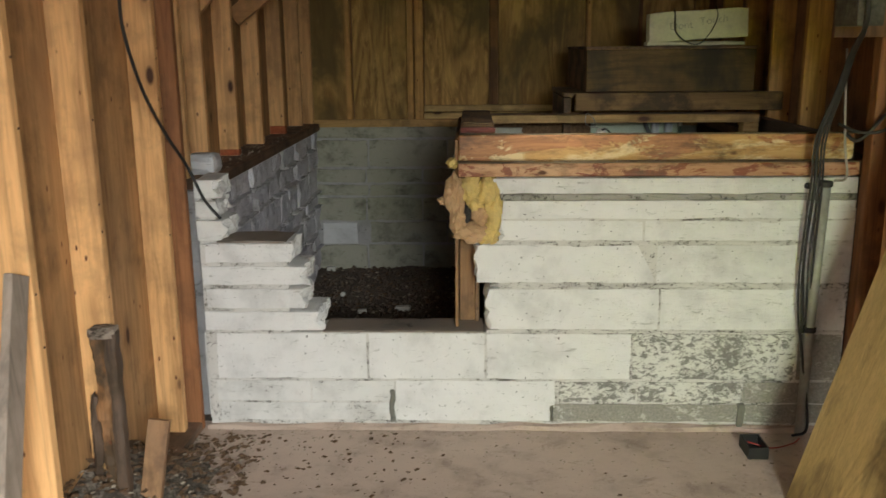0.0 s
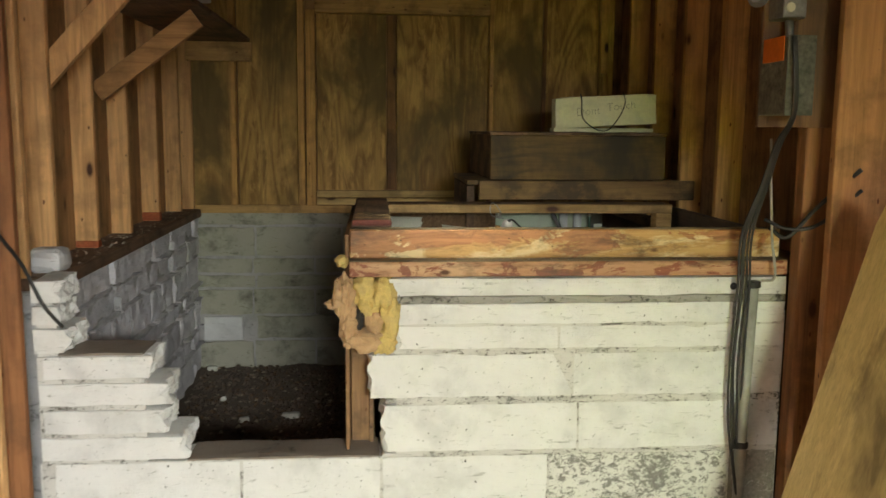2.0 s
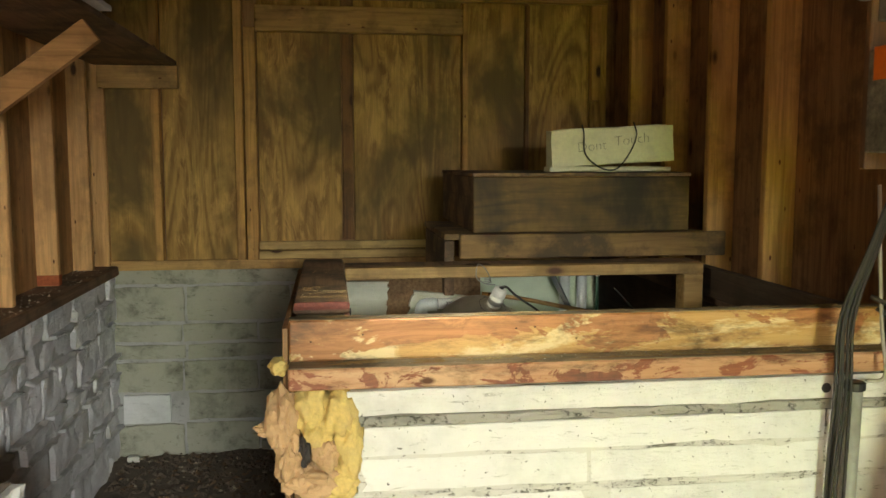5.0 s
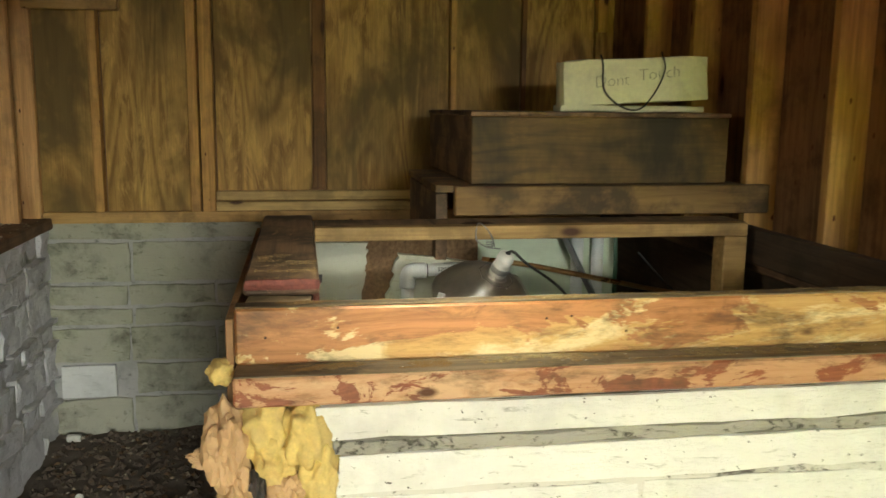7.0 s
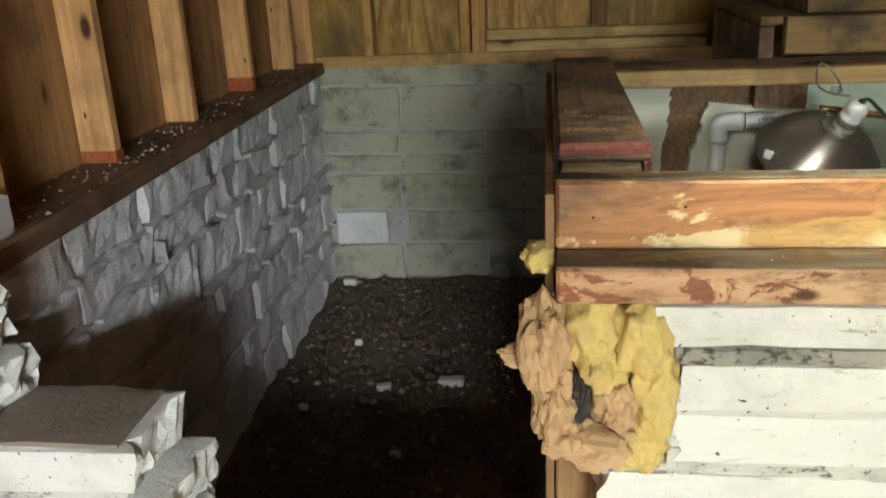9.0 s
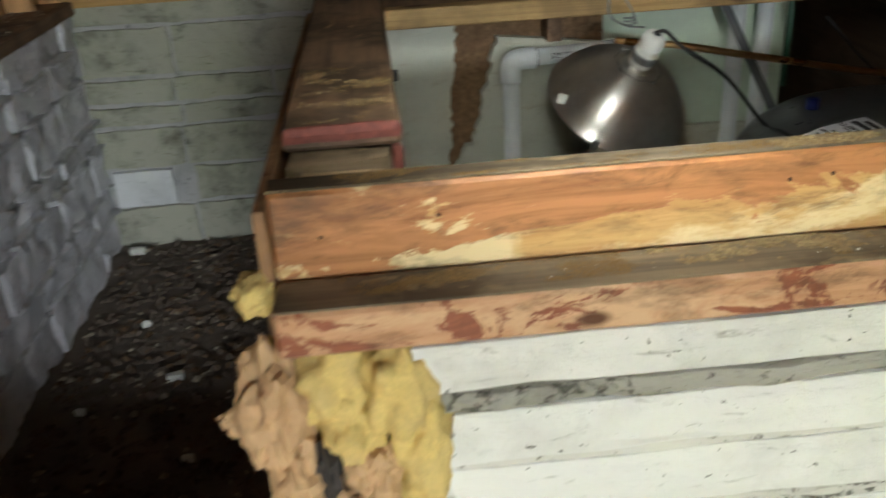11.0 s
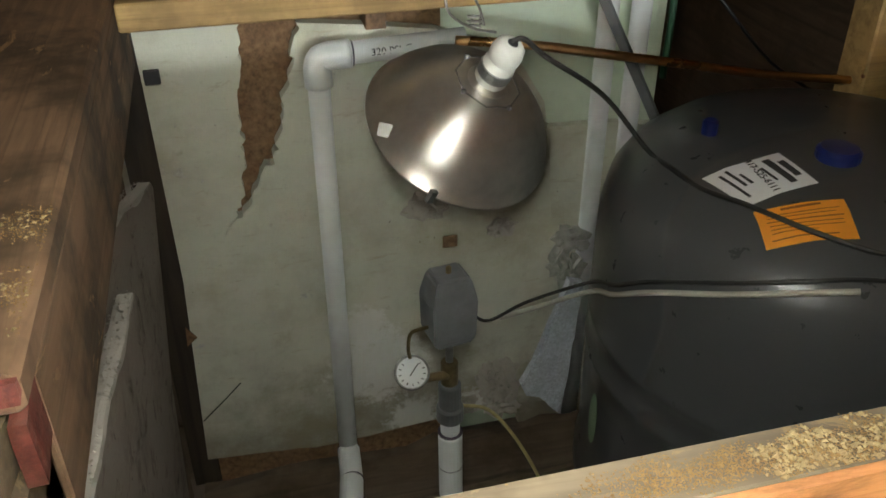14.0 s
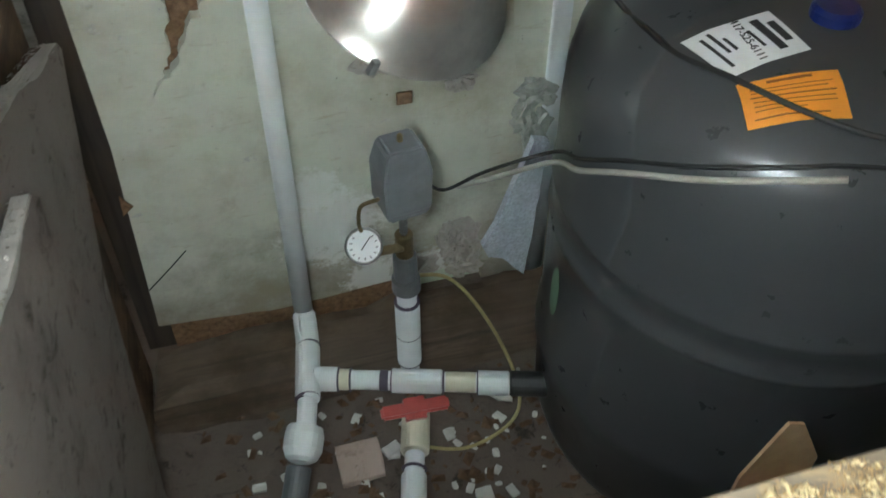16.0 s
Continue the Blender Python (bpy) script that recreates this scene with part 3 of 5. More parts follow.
# left stone wall
wall_stone = tagged(part("wall_left_stone", box(-1.3, -1.10, 3.62, 6.42, -0.1, 1.03), STONE_MORTAR), "rough grey rubble stone wall below the sill", kind="structure")
rng = random.Random(4)
z, course = -0.05, 0
OOZE = masonry("squeezed_mortar", (0.53, 0.52, 0.54), (0.38, 0.37, 0.38), 0.45, 0.35, relief=1.0)
while z < 0.97:
    h = min((0.2, 0.12, 0.19, 0.11, 0.2, 0.13, 0.2)[course % 7], 1.03 - z)
    y = 3.62 + rng.uniform(0, 0.2)
    while y < 6.38:
        l = min(rng.uniform(0.26, 0.46), 6.42 - y)
        seed += 1
        d = rng.uniform(-0.012, 0.014)
        part("stone", rough_box(-1.2, -1.085 + d, y + 0.003, y + l - 0.003, z + 0.003, z + h - 0.003, 0.03, 0.017, seed, 0.008), STONE, wall_stone)
        if rng.random() < 0.5:
            part("mortar_ridge", rough_box(-1.12, -1.078 + rng.uniform(0, 0.016), y - 0.008, y + 0.008, z + 0.01, z + h * rng.uniform(0.5, 1.0), 0.014, 0.012, seed + 500, 0.006), OOZE, wall_stone)
        if rng.random() < 0.85:
            part("mortar_ridge", rough_box(-1.12, -1.074 + rng.uniform(0, 0.016), y + rng.uniform(0, 0.1), y + l, z - 0.009, z + 0.009, 0.014, 0.013, seed + 900, 0.006), OOZE, wall_stone)
        y += l
    z += h
    course += 1

# back wall: blocks below, plywood above
wall_back = tagged(part("wall_back", box(-1.3, 1.7, 6.44, 6.6, -0.1, 1.05), STONE_MORTAR), "grey-green damp block wall", kind="structure")
for r, (za, zb) in enumerate(((-0.06, 0.15), (0.16, 0.33), (0.335, 0.52), (0.53, 0.62), (0.63, 0.74), (0.75, 0.96), (0.97, 1.065))):
    x = -1.15 - 0.15 * (r % 2)
    while x < 1.6:
        l = 1.2 if r == 6 else 0.6 if r % 2 else 0.43
        seed += 1
        if not (r == 1 and x < -0.7):
            part("block", rough_box(x + 0.004, x + l - 0.004, 6.42, 6.5, za + 0.003, zb - 0.003, 0.035, 0.009, seed, 0.006), GREY_BLOCK, wall_back)
        x += l
part("block", rough_box(-1.065, -0.795, 6.405, 6.5, 0.158, 0.328, 0.06, 0.004, 800, 0.006), PALE_BLOCK, wall_back, "pale patched block")
tagged(part("wall_plate", box(-1.1, 1.8, 6.40, 6.47, 1.057, 1.112, 0.003), PLATE_X), "bottom plate of the plywood wall", "plate")
wall_ply = tagged(part("wall_back_plywood", box(-1.14, -0.82, 6.43, 6.47, 1.112, 2.78, 0.002), PLY), "weathered plywood panels on the back wall", kind="structure")
for xa, xb in ((-0.795, -0.395), (-0.262, 0.21), (0.285, 0.915), (0.955, 1.295), (1.325, 1.69), (1.70, 1.80)):
    part("panel", box(xa, xb, 6.43, 6.47, 1.112, 2.78, 0.003), PLY, wall_ply)


def batten(x0, x1, y0, y1, z0, z1, mat, label="narrow wooden batten on the plywood wall"):
    return tagged(part("batten", box(x0, x1, y0, y1, z0, z1, 0.003), mat), label, "batten", "wall battens")


batten(-0.848, -0.806, 6.385, 6.46, 1.114, 2.59, BATTEN)
batten(-0.388, -0.343, 6.36, 6.46, 1.114, 2.59, BATTEN, "upright framing board beside the plywood panel")
batten(-0.333, -0.27, 6.375, 6.46, 1.114, 2.43, BATTEN, "upright framing board beside the plywood panel")
batten(0.218, 0.277, 6.425, 6.46, 1.222, 2.405, SEAM, "dark strip over the panel joint")
batten(0.920, 0.950, 6.39, 6.46, 1.222, 2.59, BATTEN)
batten(1.298, 1.322, 6.41, 6.46, 1.114, 2.59, SEAM, "dark strip over the panel joint")
batten(1.695, 1.750, 6.385, 6.43, 2.04, 2.59, BATTEN)
batten(-0.268, 0.918, 6.375, 6.43, 2.41, 2.555, PLATE_X, "wide board across the top of the panels")
batten(-1.1, 1.79, 6.38, 6.43, 2.60, 2.68, PLATE_X)
batten(-0.268, 0.73, 6.375, 6.428, 1.172, 1.216, PALE_RAIL, "pale double rail at the foot of the panels")
batten(-0.268, 0.73, 6.365, 6.428, 1.118, 1.164, PALE_RAIL, "pale double rail at the foot of the panels")

# shelf with braces on the left wall
BRACE = wood("brace_wood", (0.5, 0.26, 0.1), (0.36, 0.17, 0.06), "x", dirt=0.3)
shelf = thing("wall_shelf", "dark brown board shelf on diagonal braces", "shelf")
part("shelf_board", box(-1.15, -0.70, 3.95, 6.38, 2.21, 2.235, 0.003), PLATE_Y, shelf)
part("brace", bar((-1.20, 4.70, 1.80), (-0.72, 4.70, 2.16), 0.04, 0.095, (0, 0, 1)), BRACE, shelf)
part("brace", bar((-1.20, 3.98, 1.82), (-0.86, 3.98, 2.19), 0.04, 0.095, (0, 0, 1)), STUD, shelf)
part("ledger", box(-1.12, -0.69, 6.33, 6.375, 2.08, 2.205, 0.003), PLATE_X, shelf)
part("edge_strip", bar((-0.69, 3.95, 2.25), (-0.69, 4.78, 2.25), 0.05, 0.02), PALE_BLOCK, shelf, "pale dirty strip along the shelf edge")

RAIL = wood("rail_wood", (0.46, 0.3, 0.12), (0.3, 0.18, 0.065), "x", dirt=0.4)
# ---- pump box ----
pump_box = thing("pump_box", "timber-framed insulated pump box against the block wall", "pump box")
part("front_beam", box(0.03, 1.652, 3.503, 3.545, 1.174, 1.28, 0.005), BEAM, pump_box, "stained reddish front beam with flaking paint")
part("front_ledge", box(0.03, 1.652, 3.428, 3.545, 1.117, 1.172, 0.005), BEAM_TOP, pump_box, "lower ledge board with peeling varnish")
part("side_rail", box(0.034, 0.188, 3.69, 4.76, 1.262, 1.294, 0.006), RED_SIDE, pump_box, "dark red-brown side board")
part("side_beam", rough_box(0.04, 0.170, 3.65, 4.70, 1.219, 1.260, 0.04, 0.008, 51, 0.006), DUSTY, pump_box, "worn dusty board end with flaking paint")
part("paint_flake", rough_box(0.06, 0.165, 3.637, 3.648, 1.226, 1.25, 0.014, 0.004, 52, 0.003), PALE_X, pump_box, "pale flaking patch on the board end")
part("side_beam", box(0.04, 0.176, 3.60, 4.70, 1.168, 1.216, 0.008), DUSTY, pump_box)
part("side_cover", box(0.014, 0.028, 3.50, 4.70, -0.05, 1.262, 0.002), SHEATH, pump_box, "thin plywood side skin")
part("inner_side", box(0.100, 0.118, 3.58, 4.80, -0.05, 1.163, 0.002), RED_SIDE, pump_box)
part("inner_facing", box(0.1775, 0.185, 3.735, 4.76, 1.115, 1.260, 0.002), RED_SIDE, pump_box, "wet brown board inside the box")
part("beam_top", box(0.031, 1.651, 3.506, 3.543, 1.2795, 1.283, 0.001), DUSTY, pump_box, "grey dusty top of the front beam")
part("ledge_top", box(0.031, 1.651, 3.431, 3.5022, 1.1712, 1.1745, 0.001), DUSTY, pump_box, "grey dusty top of the ledge board")
part("back_rail", box(0.192, 1.60, 4.55, 4.60, 1.237, 1.28, 0.003), RAIL, pump_box)
part("back_top", box(0.192, 1.62, 4.602, 4.76, 1.245, 1.277, 0.003), RED_SIDE, pump_box)
part("right_post", box(1.52, 1.60, 4.55, 4.63, 0.0, 1.236, 0.004), RAIL, pump_box)
# coloured near-black to read as unlit
part("right_rail", box(1.66, 1.70, 3.6, 4.75, 1.13, 1.25, 0.004), VOID_DARK, pump_box)
part("corner_post", box(0.032, 0.115, 3.60, 3.66, 0.44, 1.16, 0.004), SHEATH, pump_box)

# shelf and wooden box behind
stand = thing("low_shelf", "dark mouldy plank shelf behind the pump box", "shelf")
part("front_plank", box(0.66, 1.79, 4.76, 4.80, 1.285, 1.385, 0.004), OLD_X, stand)
part("top", box(0.60, 1.72, 4.80, 5.55, 1.36, 1.384, 0.002), OLD_X, stand)
part("side_plank", box(0.60, 0.64, 4.80, 5.5, 1.13, 1.355, 0.002), RED_SIDE, stand)
crate = thing("wooden_box", "dark mould-stained plywood box on the shelf", "box")
part("front", box(0.72, 1.64, 4.80, 4.82, 1.388, 1.615, 0.003), BOX_PLY, crate)
part("side", box(0.72, 0.74, 4.822, 5.75, 1.388, 1.615, 0.002), RED_SIDE, crate)
part("side", box(1.62, 1.64, 4.822, 5.75, 1.388, 1.615, 0.002), RED_SIDE, crate)
part("lid", box(0.715, 1.645, 4.795, 5.76, 1.617, 1.632, 0.002), RED_SIDE, crate)
FOAM = plain("foam", (0.75, 0.73, 0.5), 0.8, 0, 0.12, 60, 0.3, (0.5, 0.48, 0.36))
foam = thing("foam_block", "pale yellowed foam slab with a wire handle", "foam slab")
fs = rough_box(1.09, 1.65, 4.98, 5.08, 1.665, 1.83, 0.05, 0.004, 5, 0.006)
for v in fs.verts:
    v.co.z += (v.co.x - 1.37) * 0.055
    v.co.y += (v.co.z - 1.66) * 0.15
part("slab", fs, FOAM, foam)
part("slab", rough_box(1.08, 1.63, 4.975, 5.08, 1.633, 1.657, 0.05, 0.003, 6, 0.004), FOAM, foam)

# right side posts
tagged(part("post", box(1.657, 1.78, 3.36, 3.43, 0.0, 2.78, 0.004), RIGHT_STUD), "dark brown post at the end of the block wall", "post")
tagged(part("post", box(1.668, 1.94, 3.18, 3.22, 0.0, 2.78, 0.004), POST_STUD), "orange-brown stud beside the wall end", "post")
for y in (-0.9, -0.3, 0.3, 0.9, 1.5, 2.1, 2.65):
    tagged(part("stud", box(1.80, 1.94, y, y + 0.04, 0.0, 2.78, 0.003), STUD_DARK), "dark pine wall stud", "stud", "wall studs")
tagged(part("mounting_board", box(1.46, 1.77, 3.33, 3.356, 1.66, 2.78, 0.003), DARK_BOARD), "reddish board carrying the electric boxes", "board")
sheet = bmesh.new()
rim = [(1.75, 0.0), (2.85, 0.0), (2.85, 1.42)] + [(2.85 - 0.12 * (1 - math.cos(radians(a))), 1.42 + 0.12 * math.sin(radians(a))) for a in (30, 60, 90)] + [(1.75, 1.54)]
ends = [[sheet.verts.new((x, y, z)) for y, z in rim] for x in (0.0, 0.015)]
sheet.faces.new(ends[0][::-1])
sheet.faces.new(ends[1])
for k in range(len(rim)):
    n = (k + 1) % len(rim)
    sheet.faces.new((ends[0][k], ends[0][n], ends[1][n], ends[1][k]))
bmesh.ops.recalc_face_normals(sheet, faces=sheet.faces[:])
sheet.transform(Matrix.Translation((1.245, 0, 0.003)) @ Matrix.Rotation(radians(15.6), 4, "Y"))
tagged(part("plywood_sheet", sheet, SHEET), "yellow stained plywood sheet leaning on the wall", "plywood sheet")


# ---- inside the pump box ----
FOAM_BOARD = masonry("foam_board", (0.6, 0.6, 0.5), (0.66, 0.66, 0.62), 0.4, 0.4, relief=0.4, grime_col=(0.26, 0.23, 0.16))
STAIN = FOAM_BOARD.node_tree
base = STAIN.nodes["Principled BSDF"].inputs["Base Color"]
board_col = base.links[0].from_socket
# damp brown foot and white salt bloom round the pipes
tc, sep = STAIN.nodes.new("ShaderNodeTexCoord"), STAIN.nodes.new("ShaderNodeSeparateXYZ")
STAIN.links.new(tc.outputs["Object"], sep.inputs[0])
wob = noise_tex(STAIN, tc.outputs["Object"], 9, 7, 0.7)
foot = mask(STAIN, times(STAIN, sep.outputs["Z"], times(STAIN, wob, 0.7), "SUBTRACT"), 0.0, -0.3)
board_col = mix(STAIN, times(STAIN, foot, 0.75), board_col, (0.2, 0.165, 0.11))
brown = mask(STAIN, noise_tex(STAIN, tc.outputs["Object"], 4.5, 6, 0.68), 0.5, 0.66)
board_col = mix(STAIN, times(STAIN, brown, 0.5), board_col, (0.36, 0.32, 0.2))
for spot, size in (((0.60, 4.82, 0.3), 0.13), ((0.56, 4.82, 0.42), 0.07), ((0.68, 4.82, 0.12), 0.08), ((0.82, 4.82, 0.12), 0.07)):
    dist = STAIN.nodes.new("ShaderNodeVectorMath")
    dist.operation = "DISTANCE"
    dist.inputs[1].default_value = spot
    STAIN.links.new(tc.outputs["Object"], dist.inputs[0])
    bloom = mask(STAIN, times(STAIN, dist.outputs["Value"], times(STAIN, noise_tex(STAIN, tc.outputs["Object"], 30, 8, 0.8), size * 2.6), "SUBTRACT"), -size * 0.35, -size * 0.7)
    board_col = mix(STAIN, times(STAIN, bloom, 0.8), board_col, (0.72, 0.72, 0.68))
STAIN.links.new(board_col, base)
GREY_FOAM = masonry("old_foam", (0.27, 0.225, 0.19), (0.11, 0.085, 0.066), 0.62, 0.8, relief=1.0, grime_col=(0.09, 0.068, 0.052), blotch=12, fleck=22, soft=0.08, specks=0.7)
FOAM_EDGE = masonry("foam_edge", (0.47, 0.43, 0.38), (0.36, 0.32, 0.27), 0.5, 0.35, relief=1.0, fleck=70)
GREEN_BOARD = plain("green_board", (0.58, 0.66, 0.52), 0.7, 0, 0.1, 20, 0.15, (0.42, 0.5, 0.36))
OSB = plain("brown_fibre", (0.3, 0.18, 0.095), 0.9, 0, 0.6, 70, 1.0, (0.1, 0.05, 0.025))
PVC = plain("pvc", (0.74, 0.76, 0.77), 0.35, 0, 0.05, 40, 0.02, (0.58, 0.58, 0.55))
PRIMER = plain("purple_primer", (0.07, 0.05, 0.08), 0.5, 0, 0.2)
CREAM = plain("cream_plastic", (0.66, 0.62, 0.48), 0.4, 0, 0.15)
BLACK = plain("black_rubber", (0.018, 0.018, 0.018), 0.5, 0, 0.2, dirt=(0.06, 0.05, 0.04))
GREY_PLASTIC = plain("grey_plastic", (0.12, 0.125, 0.13), 0.5, 0, 0.2, 40, 0.1, (0.2, 0.19, 0.17))
TANK = plain("tank_grey", (0.062, 0.064, 0.066), 0.3, 0, 0.04, 160, 0.04)
COPPER = plain("copper", (0.7, 0.42, 0.19), 0.28, 1.0, 0.2, 60, 0.05, (0.25, 0.12, 0.06))
BRASS = plain("old_brass", (0.3, 0.24, 0.13), 0.45, 0.8, 0.4, 60, 0.2, (0.12, 0.1, 0.07))
IRON = plain("galvanised", (0.42, 0.42, 0.41), 0.45, 0.8, 0.35, 50, 0.25, (0.2, 0.18, 0.15))
ALU = plain("spun_aluminium", (0.72, 0.7, 0.66), 0.37, 0.88, 0.2, 25, 0.02, (0.42, 0.37, 0.31))
spun = ALU.node_tree.nodes["Principled BSDF"]
tangent = ALU.node_tree.nodes.new("ShaderNodeTangent")
tangent.direction_type, tangent.axis = "RADIAL", "Z"
ALU.node_tree.links.new(tangent.outputs[0], spun.inputs["Tangent"])
spun.inputs["Anisotropic"].default_value = 0.7
spun.inputs["Anisotropic Rotation"].default_value = 0.25
CERAMIC = plain("ceramic", (0.75, 0.74, 0.68), 0.3, 0, 0.1, dirt=(0.45, 0.42, 0.35))
RED = plain("red_plastic", (0.42, 0.045, 0.03), 0.4, 0, 0.25, dirt=(0.2, 0.03, 0.02))
RED_PAINT = plain("red_paint", (0.21, 0.052, 0.036), 0.7, 0, 0.6, 90, 0.6, (0.15, 0.075, 0.045))
PAPER = plain("paper", (0.78, 0.8, 0.82), 0.6, 0, 0.05)
ORANGE = plain("orange_card", (0.85, 0.33, 0.03), 0.6, 0, 0.06)
INK = plain("ink", (0.03, 0.03, 0.035), 0.7, 0, 0.1, relief=0)
INK_FAINT = plain("pencil", (0.3, 0.29, 0.2), 0.7, 0, 0.3, relief=0)
INK_BROWN = plain("brown_print", (0.28, 0.1, 0.02), 0.7, 0, 0.2, relief=0)
BLUE = plain("blue_plastic", (0.012, 0.022, 0.12), 0.35, 0, 0.2)
WHITE_CHIP = plain("white_chip", (0.68, 0.67, 0.62), 0.8, 0, 0.2)
GREEN_TAG = plain("green_tag", (0.2, 0.3, 0.2), 0.6, 0, 0.2)
WIRE = plain("cable_sheath", (0.4, 0.38, 0.33), 0.55, 0, 0.3, dirt=(0.2, 0.18, 0.15))
YELLOW_WIRE = plain("yellow_wire", (0.5, 0.42, 0.18), 0.5, 0, 0.3)
BLUE_FOAM = plain("speckled_foam", (0.62, 0.66, 0.72), 0.8, 0, 0.45, 170, 0.4, (0.4, 0.42, 0.46))
RUST = plain("rust", (0.06, 0.03, 0.018), 0.8, 0.3, 0.4)


DAMP_X = wood('rotten_timber', (0.125, 0.09, 0.06), (0.085, 0.06, 0.04), 'x', dirt=0.7, knots=False)


def jag(points, amp, step=0.02, s=0):
    """Adds a torn edge between points."""
    out = []
    for (xa, za), (xb, zb) in zip(points, points[1:]):
        n = max(1, int(math.hypot(xb - xa, zb - za) / step))
        for k in range(n):
            t = k / n
            x, z = xa + (xb - xa) * t, za + (zb - za) * t
            out.append((x + amp * noise.noise((x * 60, z * 60, s)), z + amp * noise.noise((x * 60, z * 60, s + 9))))
    return out + [points[-1]]


def slab_xz(outline, y0, y1):
    bm = bmesh.new()
    f = bm.faces.new([bm.verts.new((x, y0, z)) for x, z in outline])
    r = bmesh.ops.extrude_face_region(bm, geom=[f])
    bmesh.ops.translate(bm, verts=[v for v in r["geom"] if isinstance(v, bmesh.types.BMVert)], vec=(0, y1 - y0, 0))
    bmesh.ops.recalc_face_normals(bm, faces=bm.faces[:])
    return bm


def slab_yz(outline, x0, x1):
    bm = slab_xz(outline, 0, 1)
    for v in bm.verts:
        y, x, z = v.co.x, v.co.y, v.co.z
        v.co = (x0 + (x1 - x0) * x, y, z)
    bmesh.ops.recalc_face_normals(bm, faces=bm.faces[:])
    return bm


def words(text, size, mat, m, parent=None, name="lettering", thin=0.0):
    """Flat lettering as a mesh, its baseline along x and facing z of pose m."""
    cu = bpy.data.curves.new(name, "FONT")
    cu.body, cu.size, cu.align_x, cu.align_y, cu.extrude, cu.offset = text, size, "CENTER", "CENTER", 0.0004, thin
    tmp = new("text_tmp", cu)
    me = bpy.data.meshes.new_from_object(tmp.evaluated_get(bpy.context.evaluated_depsgraph_get()))
    bpy.data.objects.remove(tmp)
    me.transform(m)
    me.materials.clear()
    me.materials.append(mat)
    ob = new(name, me)
    ob.parent = parent
    return ob


panel = thing("insulation_board", "pale painted foam board, torn open in a long wedge", "foam board")
edge = [(0.165, 0.10), (0.188, 0.617), (0.184, 1.04), (0.181, 1.192), (0.373, 1.189)]
edge += jag([(0.369, 1.18), (0.366, 1.11), (0.35, 1.02), (0.348, 0.88), (0.335, 0.80), (0.287, 0.712)], 0.011, 0.009)
edge += jag([(0.31, 0.735), (0.349, 0.79), (0.385, 0.86), (0.419, 0.907), (0.428, 0.966), (0.448, 1.04), (0.466, 1.11), (0.474, 1.149)], 0.017, 0.009, s=4)
edge += [(0.60, 1.135), (0.741, 1.115), (0.90, 1.06), (0.975, 0.94), (0.995, 0.82), (1.005, 0.70), (1.02, 0.585), (1.04, 0.3), (1.05, 0.09)]
edge += jag([(0.94, 0.10), (0.73, 0.095), (0.468, 0.075), (0.3, 0.09)], 0.006, 0.04)
part("board", slab_xz(edge, 4.82, 4.85), FOAM_BOARD, panel)
part("crack", tube([(0.173, 4.8185, 0.225), (0.228, 4.8185, 0.278), (0.270, 4.8185, 0.321)], 0.0016, 5), INK, panel, "thin dark crack")
part("torn_notch", slab_xz([(0.174, 0.502), (0.195, 0.471), (0.171, 0.451)], 4.8150, 4.8185), OSB, panel, "small dark notch at the edge")
# flat black square: the dark of a small hole put into its colour
part("square_vent", box(0.189, 0.218, 4.812, 4.818, 1.056, 1.086, 0.002), INK, panel, "small black square set on for a dark hole")
part("square_hole", box(0.752, 0.786, 4.812, 4.818, 0.615, 0.645, 0.002), OSB, panel, "small brown square recess")
for px, pz, r in ((0.715, 0.725, 0.045), (0.89, 0.645, 0.032), (0.81, 0.13, 0.04)):
    part("foam_blob", lump((px, 4.822, pz), (r, 0.014, r * 0.8), int(px * 100), 3, 0.5, 2.5), FOAM_EDGE, panel, "lumpy sprayed foam")
tagged(part("fibre_backing", box(0.185, 0.76, 4.862, 4.88, -0.03, 1.236), OSB), "brown crumbling fibreboard behind the foam", "fibreboard")
tagged(part("foam_backing", slab_xz(jag([(0.98, -0.02), (0.98, 0.855), (1.15, 0.85), (1.33, 0.825), (1.45, 0.82), (1.45, -0.02)], 0.004, 0.03, 5), 4.872, 4.895), FOAM_BOARD), "low pale foam board behind the tank", "foam board")
tagged(part("green_panel", box(0.765, 1.275, 4.90, 4.93, -0.03, 1.24, 0.002), GREEN_BOARD), "pale green foam panel behind the lamp", "foam panel")
for x in (1.125, 1.20):
    tagged(part("white_pipe", tube([(x, 4.87, -0.03), (x, 4.87, 1.242)], 0.022, 14), PVC, smooth=True), "upright white plastic pipe at the back of the box", "pipe", "back pipes")
tagged(part("dark_bar", bar((1.055, 4.84, 1.22), (1.20, 4.74, 0.90), 0.016, 0.02), GREY_PLASTIC), "slanting dark bar behind the copper pipe", "bar")
tagged(part("box_ground", rough_box(0.135, 1.60, 4.60, 4.80, -0.06, 0.075, 0.05, 0.008, 71, 0.015), DAMP_X), "rotten brown timber at the foot of the board", "timber")
tagged(part("torn_foam", slab_xz(jag([(0.915, 0.27), (0.93, 0.235), (0.965, 0.22), (0.98, 0.205), (1.025, 0.15), (1.038, 0.35), (1.05, 0.545), (1.018, 0.555), (0.98, 0.44), (0.945, 0.33), (0.915, 0.27)], 0.005)[:-1], 4.70, 4.72), BLUE_FOAM), "torn scrap of bluish speckled foam beside the tank", "foam scrap")

